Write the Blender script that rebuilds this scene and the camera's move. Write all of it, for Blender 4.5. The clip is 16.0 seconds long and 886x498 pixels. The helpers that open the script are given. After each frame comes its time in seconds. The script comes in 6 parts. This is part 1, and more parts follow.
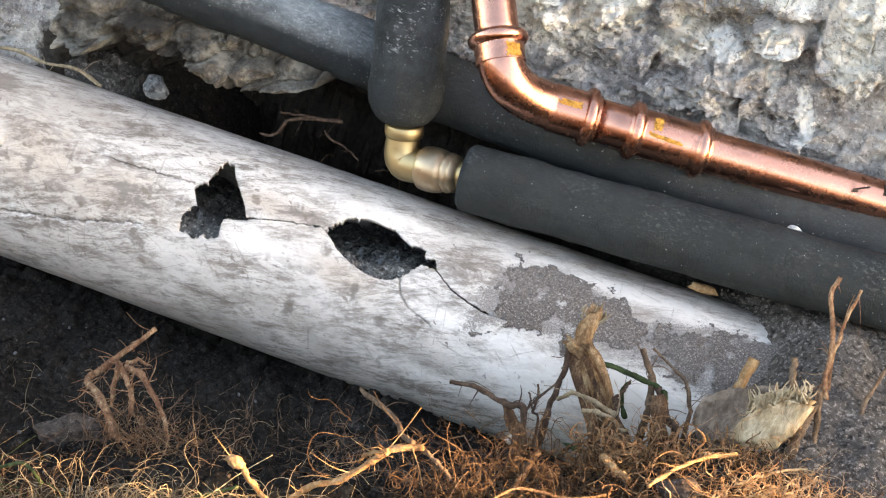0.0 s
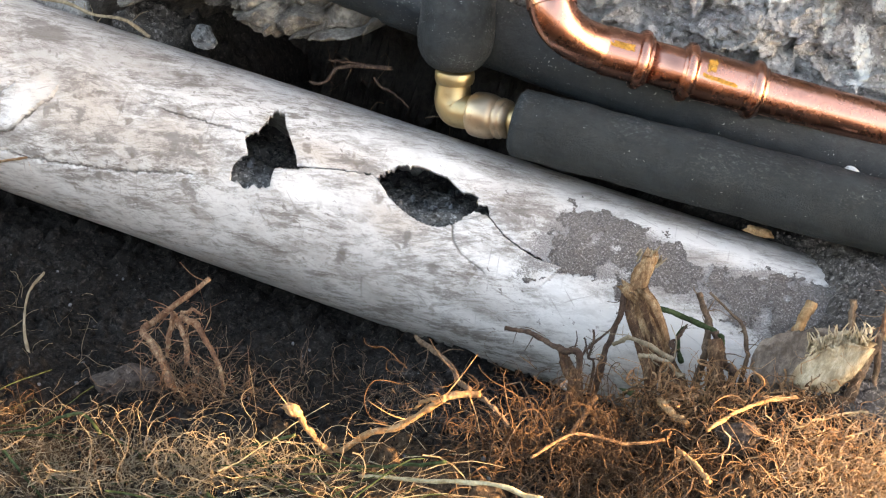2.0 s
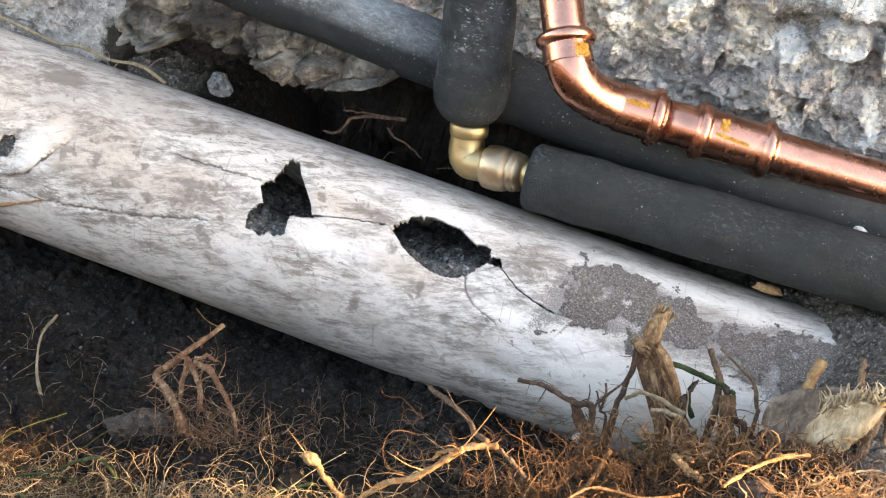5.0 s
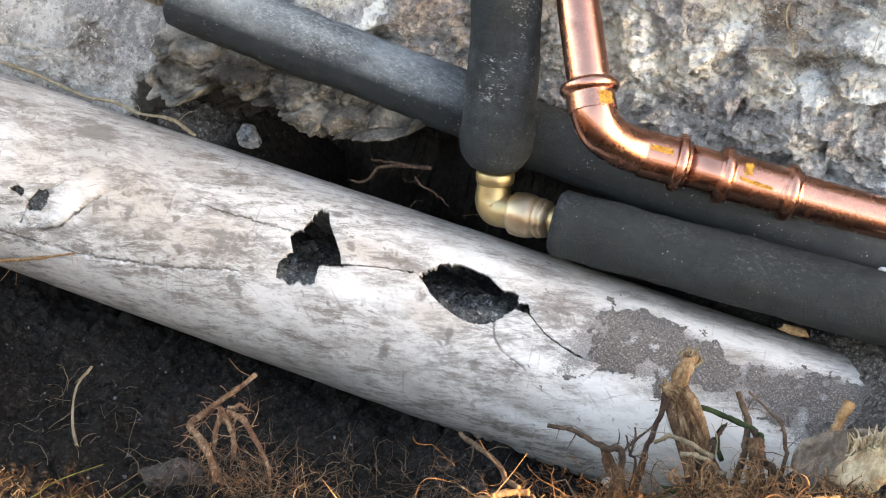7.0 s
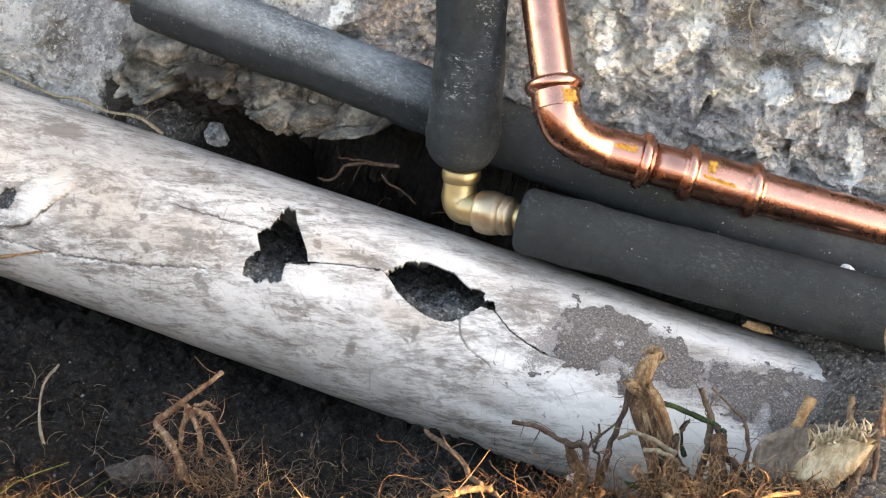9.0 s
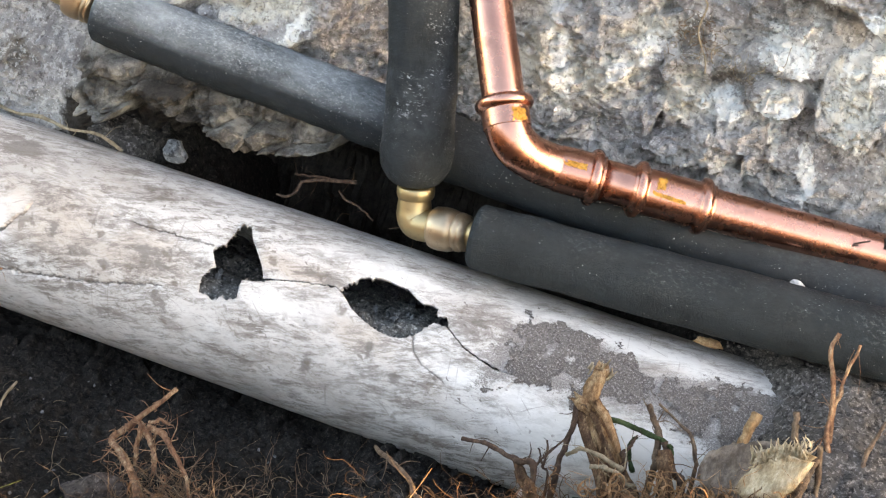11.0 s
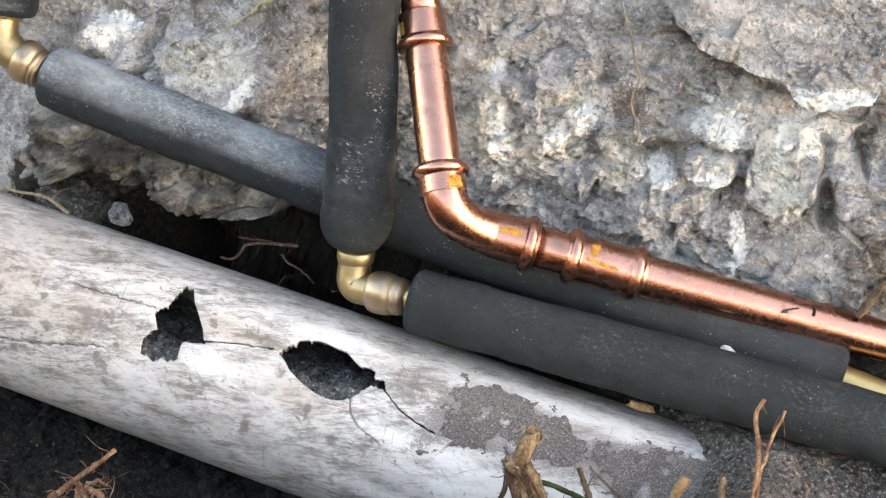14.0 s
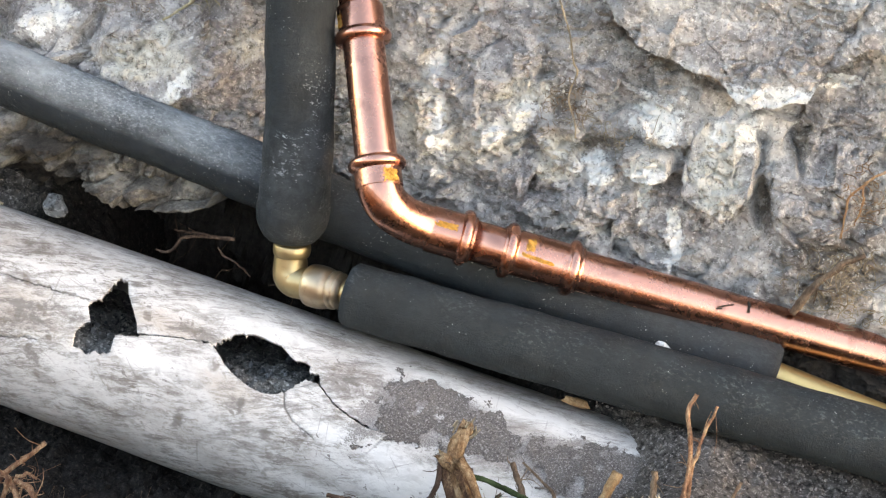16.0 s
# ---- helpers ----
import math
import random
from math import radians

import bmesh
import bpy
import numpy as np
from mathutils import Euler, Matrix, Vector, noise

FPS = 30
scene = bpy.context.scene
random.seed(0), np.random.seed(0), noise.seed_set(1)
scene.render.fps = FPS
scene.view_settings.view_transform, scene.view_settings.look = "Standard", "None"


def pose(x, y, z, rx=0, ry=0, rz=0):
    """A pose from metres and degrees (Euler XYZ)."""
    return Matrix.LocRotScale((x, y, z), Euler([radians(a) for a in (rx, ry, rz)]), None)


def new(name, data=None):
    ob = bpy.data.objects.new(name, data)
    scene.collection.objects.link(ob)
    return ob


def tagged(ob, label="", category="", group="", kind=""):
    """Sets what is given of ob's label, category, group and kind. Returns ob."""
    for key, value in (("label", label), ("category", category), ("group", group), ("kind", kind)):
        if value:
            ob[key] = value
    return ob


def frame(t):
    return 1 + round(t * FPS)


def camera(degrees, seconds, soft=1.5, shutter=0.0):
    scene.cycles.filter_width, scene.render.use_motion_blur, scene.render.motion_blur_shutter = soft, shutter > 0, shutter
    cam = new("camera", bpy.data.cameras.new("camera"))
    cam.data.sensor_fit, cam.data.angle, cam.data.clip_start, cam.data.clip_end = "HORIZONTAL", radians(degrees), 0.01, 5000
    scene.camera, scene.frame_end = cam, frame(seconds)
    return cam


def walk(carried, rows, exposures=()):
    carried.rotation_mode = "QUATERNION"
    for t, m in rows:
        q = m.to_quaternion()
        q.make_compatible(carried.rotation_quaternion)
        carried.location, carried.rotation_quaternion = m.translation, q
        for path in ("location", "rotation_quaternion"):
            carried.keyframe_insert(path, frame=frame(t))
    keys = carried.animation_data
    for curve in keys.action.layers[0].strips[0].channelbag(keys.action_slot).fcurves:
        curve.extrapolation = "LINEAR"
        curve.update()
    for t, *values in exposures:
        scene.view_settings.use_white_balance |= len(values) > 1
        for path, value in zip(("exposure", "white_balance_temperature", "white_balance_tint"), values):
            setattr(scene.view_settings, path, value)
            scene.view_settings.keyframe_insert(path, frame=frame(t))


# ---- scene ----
import functools

cam = camera(32.47, 16.0, soft=1.2)
walk(cam, [
    (0, pose(0.2476, -0.6716, 0.5745, 57.003, -10.484, 19.170)),
    (0.5, pose(0.2491, -0.6683, 0.5774, 56.599, -10.091, 19.539)),
    (1, pose(0.2470, -0.6701, 0.5712, 55.654, -9.760, 19.735)),
    (1.5, pose(0.2428, -0.6718, 0.5715, 55.205, -8.534, 20.280)),
    (2, pose(0.2433, -0.6703, 0.5705, 54.923, -8.907, 20.136)),
    (2.5, pose(0.2322, -0.6766, 0.5709, 55.567, -9.772, 19.867)),
    (3, pose(0.2211, -0.6791, 0.5740, 55.912, -10.624, 19.771)),
    (3.2, pose(0.2197, -0.6805, 0.5725, 55.848, -10.655, 19.874)),
    (5.3, pose(0.2261, -0.6814, 0.5767, 56.797, -10.164, 20.133)),
    (5.5, pose(0.2231, -0.6819, 0.5793, 57.045, -9.852, 20.228)),
    (6, pose(0.2184, -0.6858, 0.5842, 58.085, -9.926, 20.482)),
    (6.5, pose(0.2210, -0.6885, 0.5841, 58.686, -9.778, 20.436)),
    (7, pose(0.2244, -0.6869, 0.5846, 57.875, -9.116, 20.351)),
    (7.5, pose(0.2240, -0.6867, 0.5861, 57.445, -9.172, 20.475)),
    (8, pose(0.2353, -0.6841, 0.5897, 57.941, -8.872, 19.440)),
    (8.5, pose(0.2353, -0.6855, 0.5865, 57.375, -9.079, 19.568)),
    (8.7, pose(0.2320, -0.6869, 0.5872, 57.847, -9.452, 19.673)),
    (10.8, pose(0.2487, -0.6807, 0.6007, 57.701, -9.162, 19.813)),
    (11, pose(0.2550, -0.6788, 0.6037, 57.806, -9.190, 19.660)),
    (11.5, pose(0.2650, -0.6784, 0.6050, 58.575, -9.296, 19.344)),
    (12, pose(0.2700, -0.6790, 0.6116, 59.589, -9.732, 18.985)),
    (12.5, pose(0.2753, -0.6781, 0.6145, 59.619, -9.599, 18.881)),
    (13, pose(0.2820, -0.6784, 0.6200, 60.159, -9.712, 18.648)),
    (13.5, pose(0.2740, -0.6839, 0.6176, 60.281, -9.906, 18.932)),
    (14, pose(0.2759, -0.6814, 0.6182, 59.997, -9.978, 19.101)),
    (14.5, pose(0.2803, -0.6775, 0.6173, 59.699, -9.875, 18.756)),
    (15, pose(0.2898, -0.6762, 0.6151, 59.882, -10.515, 17.776)),
    (15.5, pose(0.2872, -0.6774, 0.6134, 60.048, -10.901, 17.892)),
    (16, pose(0.2865, -0.6775, 0.6152, 60.295, -11.215, 17.874)),
], exposures=[(0.0, 3.08, 9400, 15.5), (16.0, 3.08, 9400, 15.5)])

# ---- daylight: open shade of a wall; a low sun comes past an added, unseen block and only reaches the bank ----
SUN_EL, SUN_AZ = radians(22), radians(84)      # azimuth: from +y towards +x
sky = bpy.data.worlds.new("sky")
scene.world = sky
sky.use_nodes = True
sn = sky.node_tree.nodes.new("ShaderNodeTexSky")
sn.sky_type, sn.sun_disc, sn.sun_elevation, sn.sun_rotation = "NISHITA", False, SUN_EL, SUN_AZ
sky.node_tree.links.new(sn.outputs[0], sky.node_tree.nodes["Background"].inputs[0])
sky.node_tree.nodes["Background"].inputs[1].default_value = 0.15
sun = bpy.data.lights.new("sun", "SUN")
sun.energy, sun.angle, sun.color = 5.0, radians(0.6), (1.0, 0.70, 0.43)
sun_ob = new("sun", sun)
sun_dir = Vector((math.sin(SUN_AZ) * math.cos(SUN_EL), math.cos(SUN_AZ) * math.cos(SUN_EL), math.sin(SUN_EL)))
sun_ob.matrix_world = sun_dir.to_track_quat("Z", "Y").to_matrix().to_4x4()


# ---- numeric noise ----
def hash3(i, j, k, seed):
    h = (i * 374761393 + j * 668265263 + k * 2147483647 + seed * 974634777) & 0xFFFFFFFF
    h = ((h ^ (h >> 13)) * 1274126177) & 0xFFFFFFFF
    h = ((h ^ (h >> 16)) * 2246822519) & 0xFFFFFFFF
    return ((h ^ (h >> 15)) & 0xFFFFFF) / float(0xFFFFFF) * 2 - 1


def vnoise(x, y, z=0.0, seed=0):
    """Smooth value noise in -1..1 on arrays."""
    x, y, z = np.broadcast_arrays(np.asarray(x, float), np.asarray(y, float), np.asarray(z, float))
    i, j, k = np.floor(x).astype(np.int64), np.floor(y).astype(np.int64), np.floor(z).astype(np.int64)
    u, v, w = x - i, y - j, z - k
    u, v, w = u * u * u * (u * (u * 6 - 15) + 10), v * v * v * (v * (v * 6 - 15) + 10), w * w * w * (w * (w * 6 - 15) + 10)
    out = 0
    for a in (0, 1):
        for b in (0, 1):
            for c in (0, 1):
                out = out + hash3(i + a, j + b, k + c, seed) * (u if a else 1 - u) * (v if b else 1 - v) * (w if c else 1 - w)
    return out


def fbm(x, y, z=0.0, octaves=4, seed=0):
    out, amp, f = 0, 0.5, 1.0
    for n in range(octaves):
        out = out + amp * vnoise(x * f, y * f, z * f, seed + n)
        amp, f = amp * 0.5, f * 2.03
    return out


def ridged(x, y, z=0.0, octaves=4, seed=0):
    out, amp, f = 0, 0.5, 1.0
    for n in range(octaves):
        out = out + amp * (1 - 2 * np.abs(vnoise(x * f, y * f, z * f, seed + n)))
        amp, f = amp * 0.5, f * 2.07
    return out


def cells(x, z, seed=0):
    """Cellular stones: a random value of the nearest cell, its offset, and the gap to the next cell."""
    x, z = np.broadcast_arrays(np.asarray(x, float), np.asarray(z, float))
    i, k = np.floor(x).astype(np.int64), np.floor(z).astype(np.int64)
    f1, f2 = np.full(x.shape, 9.0), np.full(x.shape, 9.0)
    rnd, ox, oz = np.zeros(x.shape), np.zeros(x.shape), np.zeros(x.shape)
    for a in (-1, 0, 1):
        for b in (-1, 0, 1):
            px = i + a + 0.5 + 0.45 * hash3(i + a, k + b, 0 * i, seed)
            pz = k + b + 0.5 + 0.45 * hash3(i + a, k + b, 0 * i + 1, seed)
            d = np.hypot(x - px, z - pz)
            m = d < f1
            f2 = np.where(m, f1, np.minimum(f2, d))
            rnd = np.where(m, hash3(i + a, k + b, 0 * i + 2, seed), rnd)
            ox, oz = np.where(m, x - px, ox), np.where(m, z - pz, oz)
            f1 = np.where(m, d, f1)
    return rnd, ox, oz, f2 - f1


def step(a, b, x):
    t = np.clip((np.asarray(x, float) - a) / (b - a), 0, 1)
    return t * t * (3 - 2 * t)


# ---- mesh helpers ----
def mesh_of(name, verts, faces, material=None, smooth=True):
    me = bpy.data.meshes.new(name)
    me.from_pydata(np.asarray(verts, float).tolist(), [], np.asarray(faces).tolist() if not isinstance(faces, list) else faces)
    if smooth:
        me.polygons.foreach_set("use_smooth", [True] * len(me.polygons))
    if material:
        me.materials.append(material)
    me.update()
    return me


def part_of(name, verts, faces, material, parent, label="", smooth=True):
    ob = new(name, mesh_of(name, verts, faces, material, smooth))
    ob.parent = parent
    if label:
        ob["label"] = label
    return ob


def part(name, bm, material, parent, label=""):
    me = bpy.data.meshes.new(name)
    bm.to_mesh(me)
    bm.free()
    me.materials.append(material)
    me.polygons.foreach_set("use_smooth", [True] * len(me.polygons))
    ob = new(name, me)
    ob.parent = parent
    if label:
        ob["label"] = label
    return ob


def thing(name, label, category, at=(0, 0, 0), group="", kind=""):
    ob = new(name)
    ob.empty_display_size = 0.02
    return tagged(ob, label, category, group, kind)


def grid_faces(rows, cols, wrap=False):
    a = np.arange(rows * cols).reshape(rows, cols)
    if wrap:
        a = np.concatenate([a, a[:, :1]], 1)
    return np.stack([a[:-1, :-1], a[:-1, 1:], a[1:, 1:], a[1:, :-1]], -1).reshape(-1, 4)


def smooth_path(pts, n):
    """Catmull-Rom through the points, n samples."""
    p = np.asarray(pts, float)
    if len(p) == 2:
        return p[0] + (p[1] - p[0]) * np.linspace(0, 1, n)[:, None]
    e = np.concatenate([[2 * p[0] - p[1]], p, [2 * p[-1] - p[-2]]])
    t = np.linspace(0, len(p) - 1 - 1e-9, n)
    i = t.astype(int)
    u = (t - i)[:, None]
    a, b, c, d = e[i], e[i + 1], e[i + 2], e[i + 3]
    return 0.5 * (2 * b + (c - a) * u + (2 * a - 5 * b + 4 * c - d) * u**2 + (3 * b - a - 3 * c + d) * u**3)


def frames_along(c):
    """Parallel frames along a path: two cross axes at each point."""
    t = np.gradient(c, axis=0)
    t /= np.linalg.norm(t, axis=1, keepdims=True) + 1e-12
    ref = np.array([0, 0, 1.0]) if abs(t[0, 2]) < 0.9 else np.array([0, 1.0, 0])
    u = np.cross(ref, t[0])
    us = []
    for k in range(len(c)):
        u = u - t[k] * (u @ t[k])
        u /= np.linalg.norm(u) + 1e-12
        us.append(u)
    us = np.array(us)
    return us, np.cross(t, us), t


def sweep(path, radii, seg=24, caps=True, rough=0.0, rough_scale=200.0, seed=0):
    """Tube along dense points with a radius at each; rough displaces it along its normal."""
    c = np.asarray(path, float)
    r = np.broadcast_to(np.asarray(radii, float), (len(c),))
    u, v, t = frames_along(c)
    a = np.linspace(0, 2 * np.pi, seg, endpoint=False)
    nrm = u[:, None] * np.cos(a)[None, :, None] + v[:, None] * np.sin(a)[None, :, None]
    p = c[:, None] + nrm * r[:, None, None]
    if rough:
        d = fbm(p[..., 0] * rough_scale, p[..., 1] * rough_scale, p[..., 2] * rough_scale, 3, seed)
        p = p + nrm * (d * rough)[..., None]
    verts = p.reshape(-1, 3)
    faces = grid_faces(len(c), seg, True).tolist()
    if caps:
        n = len(verts)
        verts = np.concatenate([verts, c[:1], c[-1:]])
        faces += [[n, (k + 1) % seg, k] for k in range(seg)]
        b = (len(c) - 1) * seg
        faces += [[n + 1, b + k, b + (k + 1) % seg] for k in range(seg)]
    return verts, faces


def merged(pieces):
    verts, faces, n = [], [], 0
    for v, f in pieces:
        verts.append(np.asarray(v, float))
        faces += [[i + n for i in q] for q in f]
        n += len(v)
    return np.concatenate(verts), faces


def lumpy(center, size, seed, detail=3, rough=0.25, flat=0.0):
    """A stone: an icosphere pushed about by noise, with some flattened faces."""
    bm = bmesh.new()
    bmesh.ops.create_icosphere(bm, subdivisions=detail, radius=1.0)
    v = np.array([q.co[:] for q in bm.verts])
    f = [[q.index for q in face.verts] for face in bm.faces]
    bm.free()
    rng = np.random.RandomState(seed)
    for _ in range(9):
        d = rng.normal(size=3)
        d /= np.linalg.norm(d)
        h = v @ d
        lim = rng.uniform(0.55, 0.85)
        v = v - np.maximum(h - lim, 0)[:, None] * d * 0.92
    v = v * (1 + rough * fbm(v[:, 0] * 2 + seed, v[:, 1] * 2, v[:, 2] * 2, 4, seed))[:, None]
    return v * np.asarray(size) + np.asarray(center), f


# ---- materials ----
def material(name):
    m = bpy.data.materials.new(name)
    m.use_nodes = True
    nt = m.node_tree
    return m, nt, nt.nodes["Principled BSDF"]


class Nodes:
    """Short forms for building node trees."""

    def __init__(self, nt):
        self.nt = nt
        self.co = nt.nodes.new("ShaderNodeTexCoord").outputs["Object"]

    def add(self, kind, **inputs):
        n = self.nt.nodes.new(kind)
        for k, v in inputs.items():
            self.put(n.inputs[k.replace("_", " ")], v)
        return n

    def put(self, socket, v):
        if isinstance(v, bpy.types.NodeSocket):
            self.nt.links.new(v, socket)
        else:
            socket.default_value = v

    def noise(self, scale, detail=4.0, rough=0.55, stretch=(1, 1, 1), turn=(0, 0, 0), warp=0.0):
        m = self.add("ShaderNodeMapping", Vector=self.co, Scale=stretch, Rotation=turn)
        return self.add("ShaderNodeTexNoise", Vector=m.outputs[0], Scale=scale, Detail=detail, Roughness=rough, Distortion=warp).outputs["Fac"]

    def ramp(self, fac, *stops):
        n = self.add("ShaderNodeValToRGB", Fac=fac)
        e = n.color_ramp.elements
        while len(e) < len(stops):
            e.new(0.5)
        for q, (pos, col) in zip(e, stops):
            q.position, q.color = pos, (*col, 1) if len(col) == 3 else col
        return n.outputs[0]

    def level(self, fac, lo, hi):
        """0 below lo, 1 above hi."""
        n = self.nt.nodes.new("ShaderNodeMapRange")
        self.put(n.inputs[0], fac)
        n.inputs[1].default_value, n.inputs[2].default_value = lo, hi
        return n.outputs[0]

    def mix(self, fac, a, b, mode="MIX"):
        n = self.nt.nodes.new("ShaderNodeMix")
        n.data_type, n.blend_type = "RGBA", mode
        self.put(n.inputs[0], fac)
        self.put(n.inputs[6], a if isinstance(a, bpy.types.NodeSocket) else (*a, 1))
        self.put(n.inputs[7], b if isinstance(b, bpy.types.NodeSocket) else (*b, 1))
        return n.outputs[2]

    def math(self, op, a, b=0.0):
        n = self.nt.nodes.new("ShaderNodeMath")
        n.operation = op
        self.put(n.inputs[0], a)
        self.put(n.inputs[1], b)
        return n.outputs[0]

    def bump(self, height, strength, distance):
        return self.add("ShaderNodeBump", Height=height, Strength=strength, Distance=distance).outputs[0]


def pvc_material():
    """White plastic, rubbed with earth; patterns follow the pipe's own skin (along, around)."""
    m, nt, b = material("weathered_white_plastic")
    n = Nodes(nt)

    def field(name, out="Fac"):
        q = nt.nodes.new("ShaderNodeAttribute")
        q.attribute_name = name
        return q.outputs[out]
    skin = field("skin", "Vector")

    def rub(scale, long, turn, detail=6.0, rough=0.7, shift=0.0, warp=0.0):
        q = n.add("ShaderNodeMapping", Vector=skin, Location=(shift, shift * 0.7, shift), Rotation=(0, 0, turn), Scale=(long, 1, 1))
        q.vector_type = "TEXTURE"
        return n.add("ShaderNodeTexNoise", Vector=q.outputs[0], Scale=scale, Detail=detail, Roughness=rough, Distortion=warp).outputs["Fac"]
    times = lambda *v: functools.reduce(lambda p, q: n.math("MULTIPLY", p, q), v)
    col = n.ramp(rub(14, 2, 0.2), (0.40, (0.60, 0.585, 0.562)), (0.5, (0.52, 0.50, 0.476)), (0.60, (0.38, 0.357, 0.335)))
    # scraped plastic, and bounced light at the lower right painted into the colour
    dirty = n.math("SUBTRACT", 1.0, n.math("MULTIPLY", field("clean_lit"), 0.85))
    col = n.mix(n.math("MULTIPLY", n.level(field("clean_lit"), 0.1, 0.8), 0.8), col, (0.71, 0.70, 0.68))
    haze = n.level(n.math("ADD", field("stain"), n.math("MULTIPLY", n.math("SUBTRACT", rub(40, 1.6, 0.3, 8, 0.75), 0.5), 2.6)), 0.25, 0.95)
    col = n.mix(n.math("MULTIPLY", haze, 0.5), col, (0.40, 0.31, 0.235))
    lo = n.level(rub(20, 1.5, 0.1, 7, 0.75, 0.3), 0.40, 0.60)
    # broad rubbed smears, then crisp streaks at a few slants, then hair scratches
    for scale, long, turn, cut, soft, amount, tone in ((40, 2.4, -0.22, 0.48, 0.07, 0.16, (0.36, 0.31, 0.27)), (75, 4.0, -0.34, 0.50, 0.050, 0.30, (0.27, 0.225, 0.19)),
                                                      (115, 3.6, 0.05, 0.505, 0.04, 0.70, (0.18, 0.153, 0.134)), (170, 6.0, -0.42, 0.50, 0.035, 0.85, (0.14, 0.117, 0.10)),
                                                      (240, 5.0, -0.12, 0.51, 0.03, 0.9, (0.14, 0.117, 0.10)), (330, 7.0, -0.3, 0.51, 0.02, 0.85, (0.13, 0.11, 0.095))):
        part_zone = n.level(rub(scale * 0.30, 1.8, turn, 8, 0.75, scale * 0.01), 0.47, 0.57)
        line = n.level(rub(scale, long, turn, 9, 0.80, scale * 0.003, 0.25), cut, cut + soft)
        col = n.mix(times(line, part_zone, dirty, n.math("ADD", n.math("MULTIPLY", lo, 0.5), 0.5), amount), col, tone)
    for scale, turn in ((420, 0.75), (500, -0.55), (380, 1.45), (600, 0.3)):
        scr = n.level(rub(scale, 16, turn, 2, 0.5, scale * 0.02, 0.2), 0.66, 0.69)
        col = n.mix(times(scr, n.level(rub(24, 1, turn, 4, 0.6, scale * 0.05), 0.45, 0.54), 0.4), col, (0.17, 0.145, 0.13))
    # smuts with soft grey halos, brown spots and dark nicks
    smut = n.math("ADD", rub(120, 2.4, -0.25, 9, 0.82, 2.0, 0.5), n.math("MULTIPLY", field("smut"), 0.13))
    col = n.mix(times(n.level(smut, 0.565, 0.665), dirty, 0.80), col, (0.15, 0.132, 0.118))
    spot = n.math("ADD", rub(95, 1.2, 0.3, 3, 0.6, 5.0, 0.3), n.math("MULTIPLY", field("stain"), 0.05))
    col = n.mix(times(n.level(spot, 0.635, 0.700), dirty, 0.75), col, (0.15, 0.123, 0.10))
    nick = rub(260, 1.6, 0.6, 3, 0.6, 7.0)
    col = n.mix(times(n.level(nick, 0.64, 0.67), lo, 0.85), col, (0.13, 0.11, 0.10))
    dust = n.level(rub(900, 1.5, 0.2, 3, 0.7, 9.0), 0.52, 0.66)
    col = n.mix(times(dust, lo, dirty, 0.45), col, (0.27, 0.24, 0.22))
    # dark cracks, and the painted shadow line under the curled tongue
    col = n.mix(n.math("MULTIPLY", n.level(field("crack_shade"), 0.35, 0.8), 0.85), col, (0.05, 0.042, 0.036))
    film = n.math("ADD", n.math("MULTIPLY", field("grit"), 0.24), n.math("ADD", n.math("MULTIPLY", rub(1100, 1.2, 0.2, 3, 0.7, 3.0), 0.55), n.math("MULTIPLY", rub(90, 1.4, 0.3, 8, 0.75, 4.0), 0.55)))
    col = n.mix(n.math("MULTIPLY", n.level(film, 0.70, 0.78), 0.9), col, n.ramp(rub(1500, 1, 0, 2, 0.6, 1.0), (0.4, (0.11, 0.10, 0.094)), (0.62, (0.30, 0.275, 0.26))))
    nt.links.new(col, b.inputs["Base Color"])
    nt.links.new(n.ramp(rub(70, 1.5, 0.2), (0.3, (0.40,) * 3), (0.7, (0.66,) * 3)), b.inputs["Roughness"])
    b.inputs["Specular IOR Level"].default_value = 0.35
    nt.links.new(n.bump(rub(300, 4, 0.25, 7, 0.75), 0.45, 0.0007), b.inputs["Normal"])
    return m


